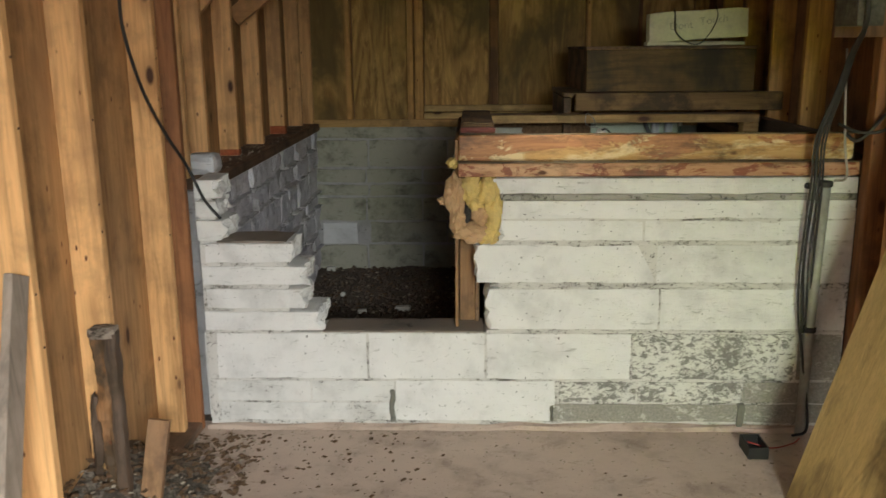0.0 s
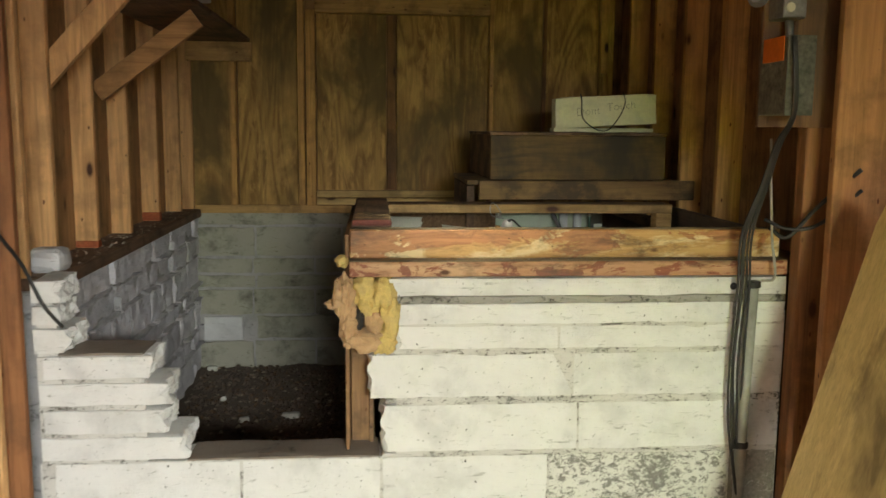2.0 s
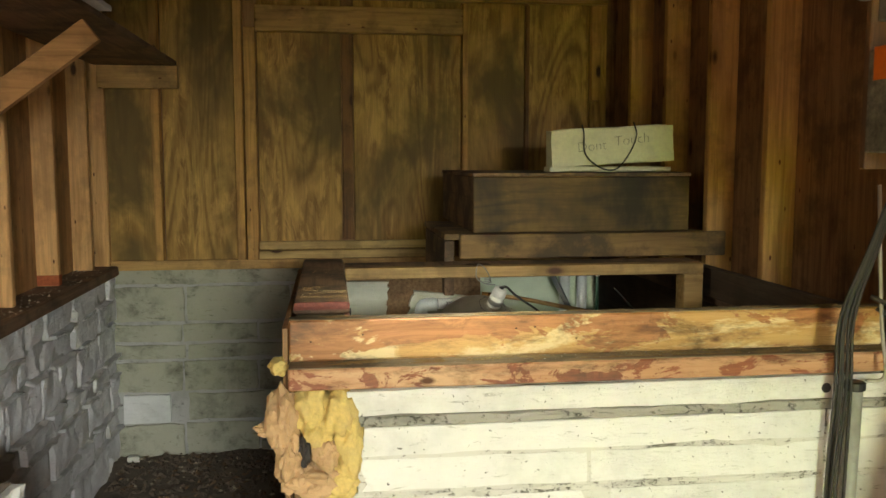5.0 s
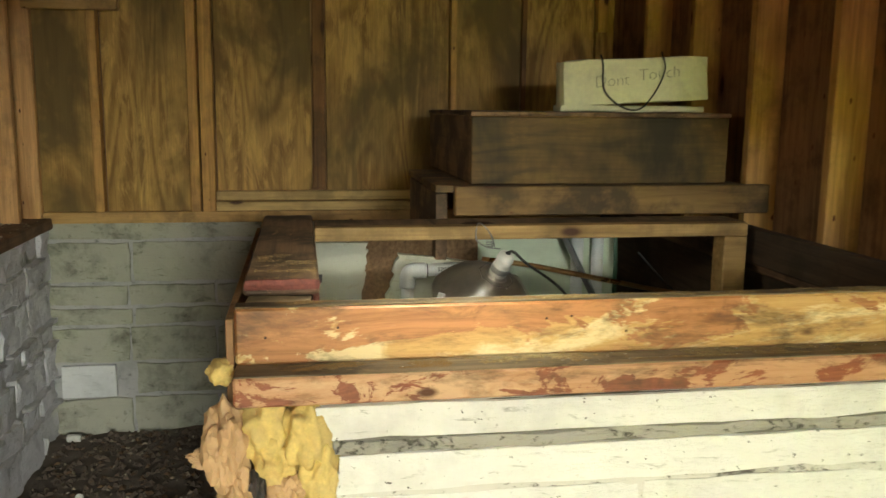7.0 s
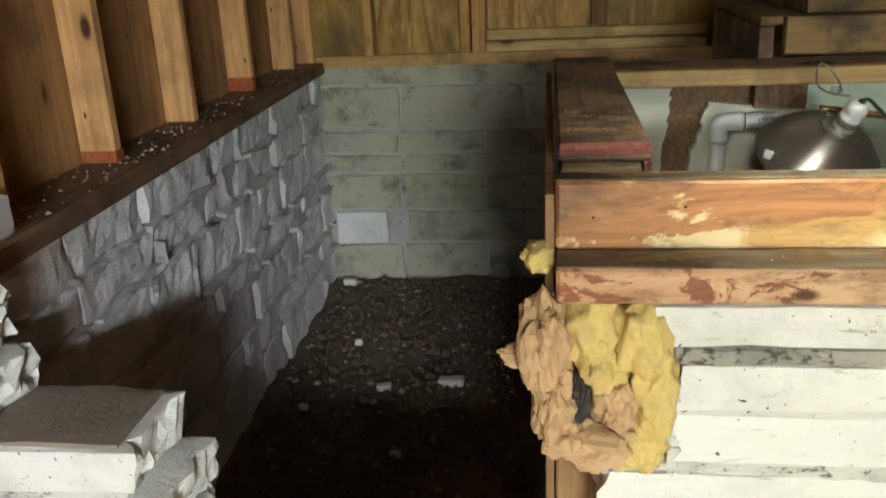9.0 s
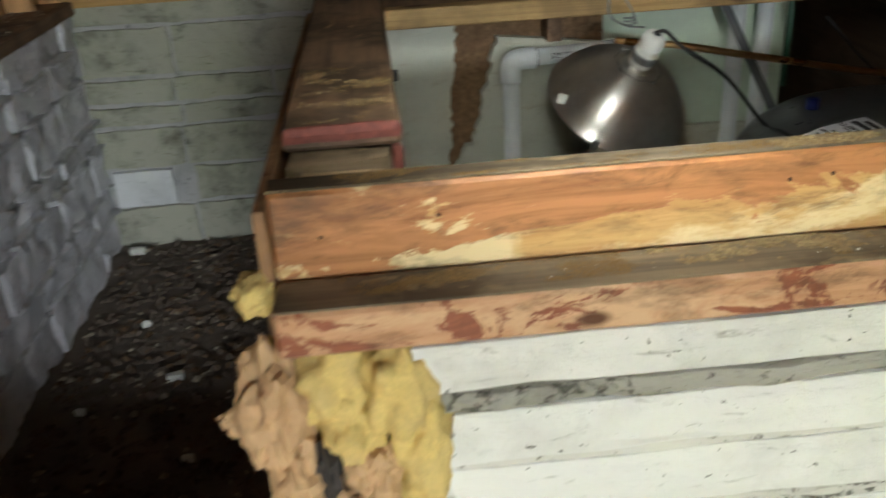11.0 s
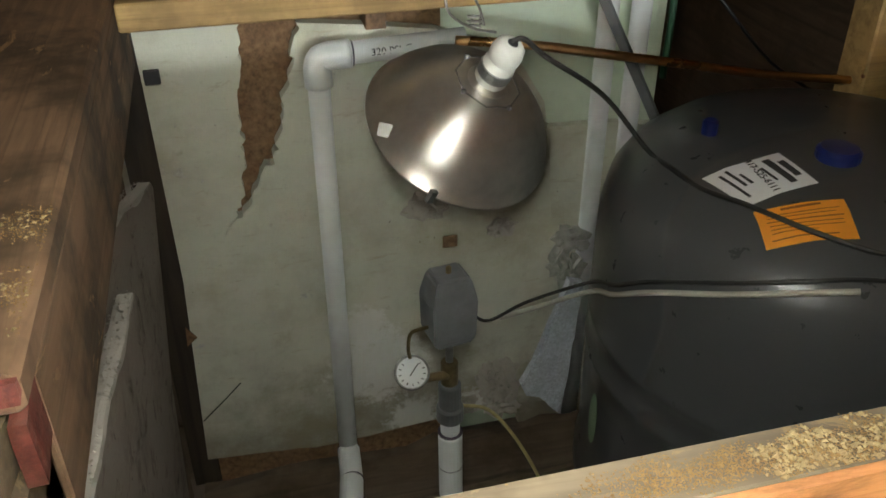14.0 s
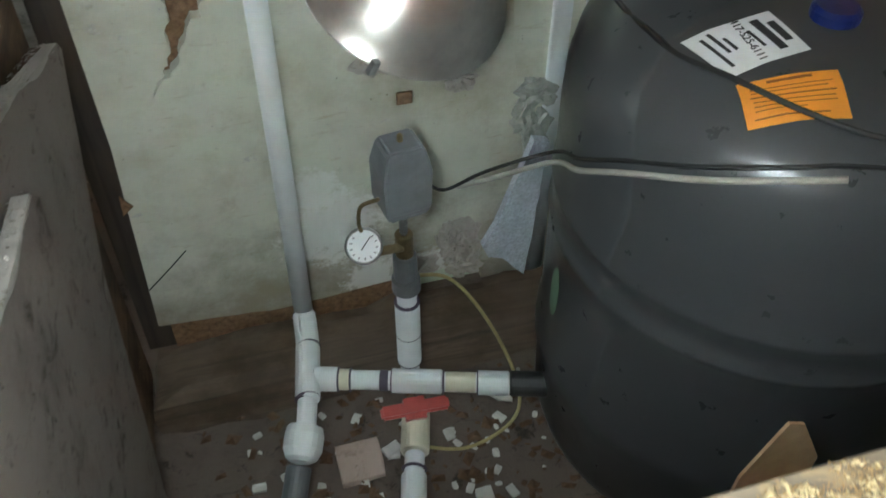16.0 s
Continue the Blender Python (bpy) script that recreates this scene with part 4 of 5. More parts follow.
def rough_edge(a, b):
    bm = rough_box(0, (Vector(b) - Vector(a)).length, -0.0125, 0.0125, -0.008, 0.006, 0.009, 0.0035, 3, 0.003)
    x = (Vector(b) - Vector(a)).normalized()
    y = Vector((0, 0, 1)).cross(x).normalized()
    bm.transform(Matrix.Translation(a) @ Matrix((x, y, x.cross(y))).transposed().to_4x4())
    return bm


# outline from the far foot upwards (y, z), near face's x, how far the slab turns with y
for o, x0, turn in (([(4.20, 0.0), (4.22, 0.66), (4.29, 0.945), (4.265, 0.968), (3.62, 1.11), (3.60, 0.0)], 0.153, 0.0), ([(4.35, 0.0), (4.53, 0.58), (4.765, 0.872), (4.75, 0.89), (4.15, 1.095), (4.10, 0.0)], 0.1495, 0.05)):
    slab = thing("foam_slab", "grey weathered foam slab leaning inside the pump box", "foam slab", group="leaning slabs")
    face = slab_yz(jag(o + o[:1], 0.003, 0.05, 2)[:-1], x0, x0 + 0.023)
    for v in face.verts:
        v.co.x += turn * (v.co.y - 4.765)
    part("face", face, GREY_FOAM, slab)
    (ya, za), (yb, zb) = o[-3], o[-2]
    part("edge", rough_edge((x0 + 0.0115 + turn * (ya - 4.765), ya, za), (x0 + 0.0115 + turn * (yb - 4.765), yb, zb)), FOAM_EDGE, slab, "crumbly pale edge")

crumple = thing("plastic_sheet", "crumpled grey plastic wedged beside the tank", "plastic sheet")
for i, (c, s) in enumerate((((1.055, 4.80, 0.60), (0.045, 0.022, 0.03)), ((1.03, 4.80, 0.545), (0.028, 0.018, 0.04)), ((1.06, 4.80, 0.50), (0.03, 0.02, 0.05)))):
    part("fold", lump(c, s, i + 60, 3, 0.7, 2.4), plain("dirty_plastic", (0.42, 0.42, 0.38), 0.45, 0, 0.4, 30, 0.4, (0.2, 0.18, 0.14)), crumple)
for i, (c, s) in enumerate((((0.895, 4.80, 0.2), (0.05, 0.028, 0.065)), ((0.90, 4.795, 0.13), (0.04, 0.028, 0.025)))):
    part("lump", lump(c, s, i + 70, 4, 0.5, 2.2), FOAM_EDGE, panel, "cracked lump of sprayed foam")

# added filler: the dark of the corner gap is put into its colour
tagged(part("corner_board", box(0.119, 0.184, 4.868, 4.882, -0.03, 1.236, 0.002), wood("black_board", (0.045, 0.032, 0.023), (0.022, 0.016, 0.012), "z", dirt=0.5, knots=False)), "near-black filler board added for the dark gap beside the torn foam", "board")

# pipework
pipes = thing("pipework", "white plastic water pipes with fittings and a red valve", "pipework")


def fitting(name, a, b, r, mat, label=""):
    a, b = Vector(a), Vector(b)
    d = (b - a).length
    bm = lathe([(r * 0.86, 0), (r, 0.003), (r, d - 0.003), (r * 0.86, d)], 20, axis_pose(a, b - a), True)
    return part(name, bm, mat, pipes, label, smooth=False)


part("riser", tube([(0.50, 4.76, 1.08), (0.498, 4.75, 0.6), (0.495, 4.745, 0.14)], 0.0212, 16), PVC, pipes, smooth=True)
elbow = part("elbow", tube(smooth_line([(0.50, 4.76, 1.045), (0.501, 4.76, 1.085), (0.515, 4.76, 1.10), (0.562, 4.76, 1.103)], 5), 0.0265, 16), PVC, pipes, smooth=True)
top_pipe = part("top_pipe", tube([(0.55, 4.76, 1.103), (0.78, 4.755, 1.115)], 0.0212, 16), PVC, pipes, smooth=True)
words("320 PSI @73 F", 0.019, INK, pose(0.655, 4.738, 1.110, 90, -2, 0), top_pipe)
fitting("ring", (0.564, 4.76, 1.103), (0.567, 4.76, 1.103), 0.0225, PRIMER)
fitting("coupling", (0.495, 4.745, 0.155), (0.488, 4.66, 0.14), 0.026, PVC)
fitting("tee", (0.487, 4.655, 0.145), (0.462, 4.52, 0.135), 0.027, PVC)
fitting("nipple", (0.462, 4.52, 0.135), (0.446, 4.455, 0.122), 0.021, PVC)
part("union", lathe([(0.024, 0), (0.036, 0.004), (0.041, 0.02), (0.041, 0.05), (0.033, 0.068), (0.022, 0.075)], 20, axis_pose((0.448, 4.465, 0.125), (-0.35, -0.9, -0.35)), True), PVC, pipes, "bulging white union nut")
fitting("reducer", (0.418, 4.39, 0.10), (0.385, 4.31, 0.06), 0.026, GREY_PLASTIC)
fitting("cross_pipe", (0.475, 4.575, 0.135), (0.90, 4.44, 0.135), 0.0205, PVC)
for xa, xb, r, mat in ((0.485, 0.535, 0.026, PVC), (0.536, 0.56, 0.0225, CREAM), (0.62, 0.64, 0.0225, PRIMER), (0.645, 0.75, 0.026, PVC), (0.755, 0.82, 0.0215, CREAM), (0.82, 0.888, 0.026, PVC), (0.888, 1.0, 0.027, BLACK)):
    f = lambda x: (x, 4.575 - (x - 0.475) * 0.318, 0.135)
    fitting("coupling", f(xa), f(xb), r, mat)
for x in (0.4865, 0.536, 0.561, 0.646, 0.752, 0.8225):
    fitting("ring", f(x - 0.002), f(x + 0.002), 0.0269, PRIMER)
fitting("ring", (0.4945, 4.742, 0.153), (0.4943, 4.739, 0.1525), 0.0269, PRIMER)
fitting("ring", (0.4875, 4.66, 0.1402), (0.4873, 4.656, 0.14), 0.0275, PRIMER)
fitting("ring", (0.4625, 4.524, 0.1352), (0.462, 4.52, 0.135), 0.0275, PRIMER)
V = Vector((0.693, 4.545, 0))
fitting("stem", V + Vector((0, 0, 0.13)), V + Vector((0, 0, 0.43)), 0.0205, PVC)
fitting("coupling", V + Vector((0, 0, 0.16)), V + Vector((0, 0, 0.335)), 0.026, PVC)
for z in (0.16, 0.245, 0.338):
    fitting("ring", V + Vector((0, 0, z)), V + Vector((0, 0, z + 0.004)), 0.0268, PRIMER)
fitting("adapter", V + Vector((0, 0, 0.375)), V + Vector((0, 0, 0.41)), 0.029, GREY_PLASTIC, "dark threaded adapter")
fitting("adapter", V + Vector((0, 0, 0.41)), V + Vector((0, 0, 0.47)), 0.024, GREY_PLASTIC)
fitting("brass_tee", V + Vector((0, 0, 0.47)), V + Vector((0, 0, 0.525)), 0.018, BRASS, "corroded brass tee")
fitting("side_nipple", V + Vector((-0.005, -0.01, 0.50)), V + Vector((-0.06, -0.015, 0.505)), 0.009, BRASS)
fitting("switch_nipple", V + Vector((0, 0, 0.525)), V + Vector((0, 0, 0.575)), 0.008, IRON)
fitting("valve_body", (0.682, 4.455, 0.115), (0.652, 4.355, 0.10), 0.03, CREAM, "cream valve body")
fitting("front_pipe", (0.652, 4.355, 0.10), (0.60, 4.18, 0.085), 0.0205, PVC)
fitting("coupling", (0.638, 4.31, 0.096), (0.612, 4.215, 0.09), 0.026, PVC)
fitting("ring", (0.643, 4.325, 0.097), (0.641, 4.319, 0.0965), 0.0268, PRIMER)
handle = bmesh.new()
box(-0.072, 0.072, -0.014, 0.014, 0, 0.016, 0, handle)
bmesh.ops.bevel(handle, geom=handle.edges[:], offset=0.005, segments=2, affect="EDGES")
box(-0.022, 0.022, -0.022, 0.022, -0.03, 0.012, 0, handle)
handle.transform(pose(0.672, 4.425, 0.150, 25, 0, -3))
part("valve_handle", handle, RED, pipes, "worn red lever handle")

# the pipework is sheared forward at its foot to fit the camera's view
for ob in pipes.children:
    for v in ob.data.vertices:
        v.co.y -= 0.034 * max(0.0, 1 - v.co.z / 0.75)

gauge = thing("pressure_gauge", "round white-faced pressure gauge on the brass tee", "gauge")
gp = axis_pose((0.613, 4.535, 0.53), (-0.1, -0.85, 0.55))
part("case", lathe([(0.012, -0.025), (0.03, -0.024), (0.034, -0.018), (0.036, 0.0), (0.034, 0.004), (0.0315, 0.003), (0.031, -0.001)], 32, gp), IRON, gauge, smooth=True)
part("dial", lathe([(0.0001, 0), (0.0315, 0)], 32, gp), PAPER, gauge)
marks = bmesh.new()
for k in range(11):
    a = radians(-45 + 27 * k)
    b2 = box(-0.0008, 0.0008, 0.022, 0.027, 0.0006, 0.0012)
    b2.transform(gp @ Matrix.Rotation(a + math.pi / 2, 4, "Z"))
    tmp = bpy.data.meshes.new("m")
    b2.to_mesh(tmp)
    marks.from_mesh(tmp)
    bpy.data.meshes.remove(tmp)
part("scale_marks", marks, INK, gauge)
nd = box(-0.001, 0.001, -0.008, 0.022, 0.0015, 0.0022)
nd.transform(gp @ Matrix.Rotation(radians(-38), 4, "Z"))
part("needle", nd, INK, gauge)

switch = thing("pressure_switch", "grey pressure switch housing on the pipe", "switch")
hs = bmesh.new()
levels = [[hs.verts.new((sx * w, sy * d, z)) for sx, sy in ((-1, -1), (1, -1), (1, 1), (-1, 1))] for w, d, z in ((0.036, 0.034, 0.0), (0.045, 0.04, 0.018), (0.047, 0.041, 0.105), (0.036, 0.033, 0.152), (0.031, 0.029, 0.158))]
for la, lb in zip(levels, levels[1:]):
    for k in range(4):
        hs.faces.new((la[k], la[(k + 1) % 4], lb[(k + 1) % 4], lb[k]))
hs.faces.new(levels[0][::-1])
hs.faces.new(levels[-1])
bmesh.ops.bevel(hs, geom=hs.edges[:], offset=0.004, segments=2, affect="EDGES")
hs.transform(pose(0.697, 4.57, 0.575, 0, 0, 8))
part("cover", hs, plain("switch_grey", (0.2, 0.21, 0.22), 0.5, 0, 0.2, 40, 0.1, (0.12, 0.12, 0.12)), switch)
part("nut", lathe([(0.006, 0), (0.006, 0.012), (0.002, 0.016)], 8, pose(0.697, 4.57, 0.733), True), BRASS, switch, "small acorn nut")
part("sensor_tube", tube(smooth_line([(0.65, 4.55, 0.625), (0.615, 4.54, 0.625), (0.608, 4.54, 0.59), (0.612, 4.545, 0.56)], 6), 0.004, 8), BRASS, switch, smooth=True)


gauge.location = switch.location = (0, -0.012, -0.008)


def cable(name, pts, r, mat, label, category="cable", n=8):
    return tagged(part(name, tube(smooth_line(pts, n), r, 8), mat, smooth=True), label, category)


def on_tank(deg, z, off=0.006):
    a = radians(deg)
    return (TC[0] + (TR + off) * math.cos(a), TC[1] + (TR + off) * math.sin(a), z)


# pressure tank
TC, TR = (1.345, 4.36), 0.40
PROFILE = [(0.34,-.05),(0.37,0),(0.385,.05),(0.392,.2),(0.40,.23),(0.40,.26),(0.394,.29),(0.397,.5),(0.398,.555),(0.4025,.563),(0.4025,.577),(0.398,.585),(0.399,.635),(0.4035,.643),(0.4035,.657),(0.400,.665),(0.402,.78),(0.399,.86),(0.388,.91),(0.362,.95),(0.315,.985),(0.25,1.008),(0.165,1.022),(0.07,1.029),(0.0005,1.031)]
tank = thing("pressure_tank", "dark grey domed water pressure tank with stickers", "tank")
part("body", lathe(PROFILE, 64, Matrix.Translation((*TC, 0))), TANK, tank, smooth=True)


def dome(x, y, off=0.002):
    r = math.hypot(x - TC[0], y - TC[1])
    prof = [q for q in PROFILE if q[1] >= 0.78]
    for (ra, za), (rb, zb) in zip(prof, prof[1:]):
        if rb <= r <= ra:
            return za + (zb - za) * (ra - r) / (ra - rb) + off
    return 0.78


def patch(a, b, c, d, off, n=10):
    """A sheet lying on the dome between plan corners a, b, c, d."""
    bm = bmesh.new()
    vs = []
    for i in range(n + 1):
        row = []
        for j in range(n + 1):
            u, w = i / n, j / n
            x, y = [(a[k] * (1 - u) + b[k] * u) * (1 - w) + (d[k] * (1 - u) + c[k] * u) * w for k in (0, 1)]
            row.append(bm.verts.new((x, y, dome(x, y, off))))
        vs.append(row)
    for i in range(n):
        for j in range(n):
            bm.faces.new((vs[i][j], vs[i + 1][j], vs[i + 1][j + 1], vs[i][j + 1]))
    return bm


def sub(q, u0, u1, w0, w1):
    a, b, c, d = q
    f = lambda u, w: tuple((a[k] * (1 - u) + b[k] * u) * (1 - w) + (d[k] * (1 - u) + c[k] * u) * w for k in (0, 1))
    return f(u0, w0), f(u1, w0), f(u1, w1), f(u0, w1)


card_q = ((1.057, 4.323), (1.080, 4.225), (1.200, 4.226), (1.192, 4.325))
orange_q = ((1.072, 4.148), (1.190, 4.103), (1.212, 4.180), (1.083, 4.212))
card = part("white_card", patch(*card_q, 0.004), PAPER, tank, "white printed service card")
# rows of print run along the long side; the number stands in the middle
for w, w2, u0, u1 in ((0.84, 0.93, 0.25, 0.72), (0.70, 0.80, 0.12, 0.85), (0.22, 0.26, 0.1, 0.6), (0.12, 0.16, 0.15, 0.85), (0.58, 0.62, 0.3, 0.7), (0.30, 0.34, 0.3, 0.6)):
    part("print_bar", patch(*sub(card_q, u0, u1, w, w2), 0.0055, 5), INK, card)
c0 = Vector((1.132, 4.275, dome(1.132, 4.275, 0.007)))
nrm = Vector((-0.224, -0.076, 0.972)).normalized()
xd = Vector((-0.010, -0.997, -0.081)).normalized()
xd = (xd - nrm * xd.dot(nrm)).normalized()
words("417-525-6111", 0.0165, INK, Matrix.Translation(c0) @ Matrix((xd, nrm.cross(xd), nrm)).transposed().to_4x4(), card)
oc = part("orange_card", patch(*orange_q, 0.003), ORANGE, tank, "orange printed warning card")
for w, w2, u0, u1 in ((0.86, 0.92, 0.28, 0.72), (0.74, 0.76, 0.1, 0.9), (0.66, 0.68, 0.1, 0.85), (0.55, 0.58, 0.08, 0.92), (0.45, 0.47, 0.1, 0.9), (0.36, 0.38, 0.1, 0.9), (0.27, 0.29, 0.1, 0.6), (0.12, 0.15, 0.08, 0.8)):
    part("print_bar", patch(*sub(orange_q, u0, u1, w, w2), 0.0045, 5), INK_BROWN, oc)
part("plug", lathe([(0.014, 0), (0.014, 0.022), (0.01, 0.026), (0.0004, 0.026)], 16, Matrix.Translation((1.136, 4.446, dome(1.136, 4.446)))), BLUE, tank, "small blue plug", smooth=False)
part("cap", lathe([(0.036, 0), (0.036, 0.018), (0.03, 0.024), (0.0004, 0.025)], 24, Matrix.Translation((1.276, 4.287, 1.02))), BLUE, tank, "round blue cap")
tag = lathe([(0.0003, 0), (0.02, 0), (0.021, 0.001), (0.0003, 0.0015)], 20)
tag.transform(Matrix.Translation(on_tank(178, 0.455, 0.002)) @ Matrix.Rotation(radians(175), 4, "Z") @ pose(0, 0, 0, 0, 90, 0) @ Matrix.Diagonal((3.0, 1, 1, 1)))
part("tag", tag, GREEN_TAG, tank, "long green label")

# cables over the tank
cable("flat_cable", [(0.745, 4.56, 0.615), (0.78, 4.55, 0.60), (0.84, 4.50, 0.67)] + [(0.938, 4.44, 0.738), (0.935, 4.34, 0.80), (0.952, 4.251, 0.862), (1.018, 4.144, 0.919), (1.10, 4.08, 0.950), (1.164, 4.05, 0.962), (1.30, 3.99, 0.965)], 0.0036, BLACK, "black cable from the pressure switch across the tank")
cable("flat_cable", [(0.80, 4.54, 0.61), (0.85, 4.49, 0.66)] + [(x - 0.006, y - 0.012, z - 0.006) for x, y, z in [(0.939, 4.44, 0.732), (0.936, 4.34, 0.794), (0.953, 4.251, 0.856), (1.019, 4.144, 0.913), (1.10, 4.08, 0.945), (1.16, 4.05, 0.957)]], 0.005, WIRE, "dirty white flat cable lying across the tank")
cable("yellow_wire", [(0.71, 4.55, 0.39), (0.80, 4.57, 0.33), (0.88, 4.54, 0.2), (0.93, 4.47, 0.06), (0.90, 4.40, 0.02), (0.78, 4.36, 0.015), (0.66, 4.40, 0.015)], 0.004, YELLOW_WIRE, "thin yellow wire hanging to the soil")
cable("thin_rod", [(1.30, 4.74, 1.155), (1.47, 4.75, 0.993), (1.70, 4.74, 0.86)], 0.0035, BLACK, "thin dark cable against the dark boards")
cable("copper_pipe", [(0.72, 4.60, 1.166), (0.86, 4.59, 1.148), (1.01, 4.59, 1.117), (1.148, 4.59, 1.088), (1.32, 4.588, 1.052), (1.505, 4.588, 1.023), (1.66, 4.588, 1.005)], 0.0085, COPPER, "thin copper pipe crossing the box", "pipe")
tagged(part("dark_hose", tube(smooth_line([(1.262, 4.86, 1.21), (1.262, 4.85, 1.1), (1.265, 4.86, 0.95)], 5), 0.008, 8), plain("dark_green", (0.03, 0.09, 0.05), 0.4), smooth=True), "dark green hose with a pale fitting", "hose")
tagged(part("hose_fitting", lathe([(0.008, 0), (0.014, 0.003), (0.014, 0.035), (0.008, 0.04)], 12, pose(1.262, 4.86, 1.19), True), CREAM), "small cream hose fitting", "fitting")

# heat lamp
lamp = thing("heat_lamp", "brooder heat lamp with a dull aluminium reflector hanging by its cord", "lamp")
ld = Vector((-0.2738, 0.4690, -0.8397))
lm = axis_pose((0.7404, 4.4734, 1.1403), ld)
outer = [(0.026, 0.0), (0.03, 0.004), (0.042, 0.006), (0.066, 0.022), (0.088, 0.048), (0.109, 0.08), (0.124, 0.115), (0.133, 0.15), (0.1365, 0.152), (0.1365, 0.156), (0.131, 0.156), (0.121, 0.115), (0.105, 0.08), (0.084, 0.051), (0.061, 0.026), (0.026, 0.01)]
part("reflector", lathe([(r * 1.223 if r > 0.04 else r, h * 0.79) for r, h in outer], 64), ALU, lamp, smooth=True).matrix_world = lm
bail = [lm @ Vector((0.056 * math.cos(radians(45 * k)), 0.056 * math.sin(radians(45 * k)), 0.004)) for k in range(9)]
part("bail", tube(bail, 0.0016, 6), IRON, lamp, "eight-sided wire bail round the socket", smooth=True)
for k in (0, 2, 4, 6):
    part("bail_eye", lathe([(0.0004, 0.004), (0.004, 0.003), (0.0045, -0.003), (0.0004, -0.004)], 10, Matrix.Translation(bail[k])), IRON, lamp)
part("neck_ring", lathe([(0.027, -0.004), (0.034, 0.0), (0.036, 0.004), (0.03, 0.008)], 24, lm), ALU, lamp, smooth=True)
tall = [(0.008, -0.086), (0.017, -0.085), (0.024, -0.078), (0.0265, -0.066), (0.0265, -0.056), (0.0235, -0.052), (0.0225, -0.047), (0.0265, -0.043), (0.0275, -0.03), (0.0275, -0.006), (0.022, 0.002)]
part("socket", lathe(tall, 28, lm), CERAMIC, lamp, "white ceramic lamp socket", smooth=True)
# disc in black paints the darkness inside the cord opening
part("cord_hole", lathe([(0.0004, -0.0862), (0.009, -0.0862)], 16, lm), INK, lamp, "flat black disc for the dark cord entry")
part("clamp_band", lathe([(0.0278, -0.036), (0.0288, -0.034), (0.0288, -0.018), (0.0278, -0.016)], 28, lm), IRON, lamp, "grey metal clamp band")
part("rim_clip", box(-0.006, 0.006, -0.004, 0.006, -0.012, 0.012, 0.001), IRON, lamp).matrix_world = pose(0.6245, 4.391, 0.989, 20, 20, 20)
part("sticker", box(-0.011, 0.011, -0.0006, 0.0006, -0.011, 0.011), PAPER, lamp, "small pale diamond sticker").matrix_world = axis_pose((0.5668, 4.4627, 1.0785), (-0.85, -0.44, 0.289)) @ pose(0, 0, 0, 90, 45, 0)
part("bulb", lathe([(0.014, 0.0), (0.02, 0.02), (0.035, 0.05), (0.046, 0.085), (0.042, 0.11), (0.025, 0.122), (0.0005, 0.125)], 24, lm), CERAMIC, lamp, smooth=True)
sp = [(0.722 + 0.011 * math.cos(k * 1.0), 4.50 + 0.011 * math.sin(k * 1.0), 1.218 + 0.0012 * k) for k in range(20)]
part("clamp_spring", tube(sp, 0.0018, 6), IRON, lamp, smooth=True)
part("hanger_wire", tube(smooth_line([(0.745, 4.46, 1.222), (0.715, 4.49, 1.222), (0.69, 4.53, 1.235), (0.688, 4.545, 1.265), (0.70, 4.56, 1.288), (0.722, 4.545, 1.272), (0.735, 4.52, 1.245), (0.735, 4.49, 1.225)], 6), 0.0022, 6), IRON, lamp, smooth=True)
part("hanging_hook", lathe([(0.0004, 0.006), (0.03, 0.004), (0.045, 0.0)], 14, Matrix.Translation((0.70, 4.59, 1.283)) @ Matrix.Diagonal((1.2, 0.5, 1, 1))), RUST, lamp, "wire twisted round a nail plate")
cable("power_cable", [(0.762, 4.436, 1.214), (0.785, 4.44, 1.214), (0.83, 4.46, 1.175), (0.94, 4.47, 1.095)] + [(1.033, 4.465, 0.985), (1.032, 4.371, 0.994), (1.042, 4.297, 0.996), (1.08, 4.225, 0.999), (1.127, 4.146, 0.996), (1.175, 4.089, 0.991), (1.213, 4.06, 0.988)] + [(1.30, 4.0, 0.99), (1.5, 3.95, 1.03)], 0.0045, BLACK, "black lamp cord lying over the tank", n=10)

for x, z in ((0.085, 1.225), (0.217, 1.24), (0.616, 1.246), (0.666, 1.249), (0.778, 1.216)):
    part("nail_head", lathe([(0.0004, 0.0008), (0.0022, 0.0008), (0.0027, 0)], 8, axis_pose((x, 3.5028, z), (0, -1, 0))), RUST, pump_box, "dark nail head")

# red end of the side rail
part("rail_end_paint", rough_box(0.036, 0.1885, 3.684, 3.693, 1.274, 1.2955, 0.01, 0.004, 31, 0.002), RED_PAINT, pump_box, "flaking red paint")
part("rail_side_paint", rough_box(0.174, 0.1885, 3.68, 3.73, 1.21, 1.264, 0.01, 0.003, 32, 0.002), RED_PAINT, pump_box, "flaking red paint")


# ---- loose things ----
WOOL = plain("glass_wool", (0.72, 0.54, 0.2), 0.95, 0, 0.25, 110, 0.8, (0.55, 0.42, 0.2))
KRAFT = plain("kraft_paper", (0.58, 0.38, 0.21), 0.7, 0, 0.25, 18, 0.6, (0.38, 0.22, 0.13))


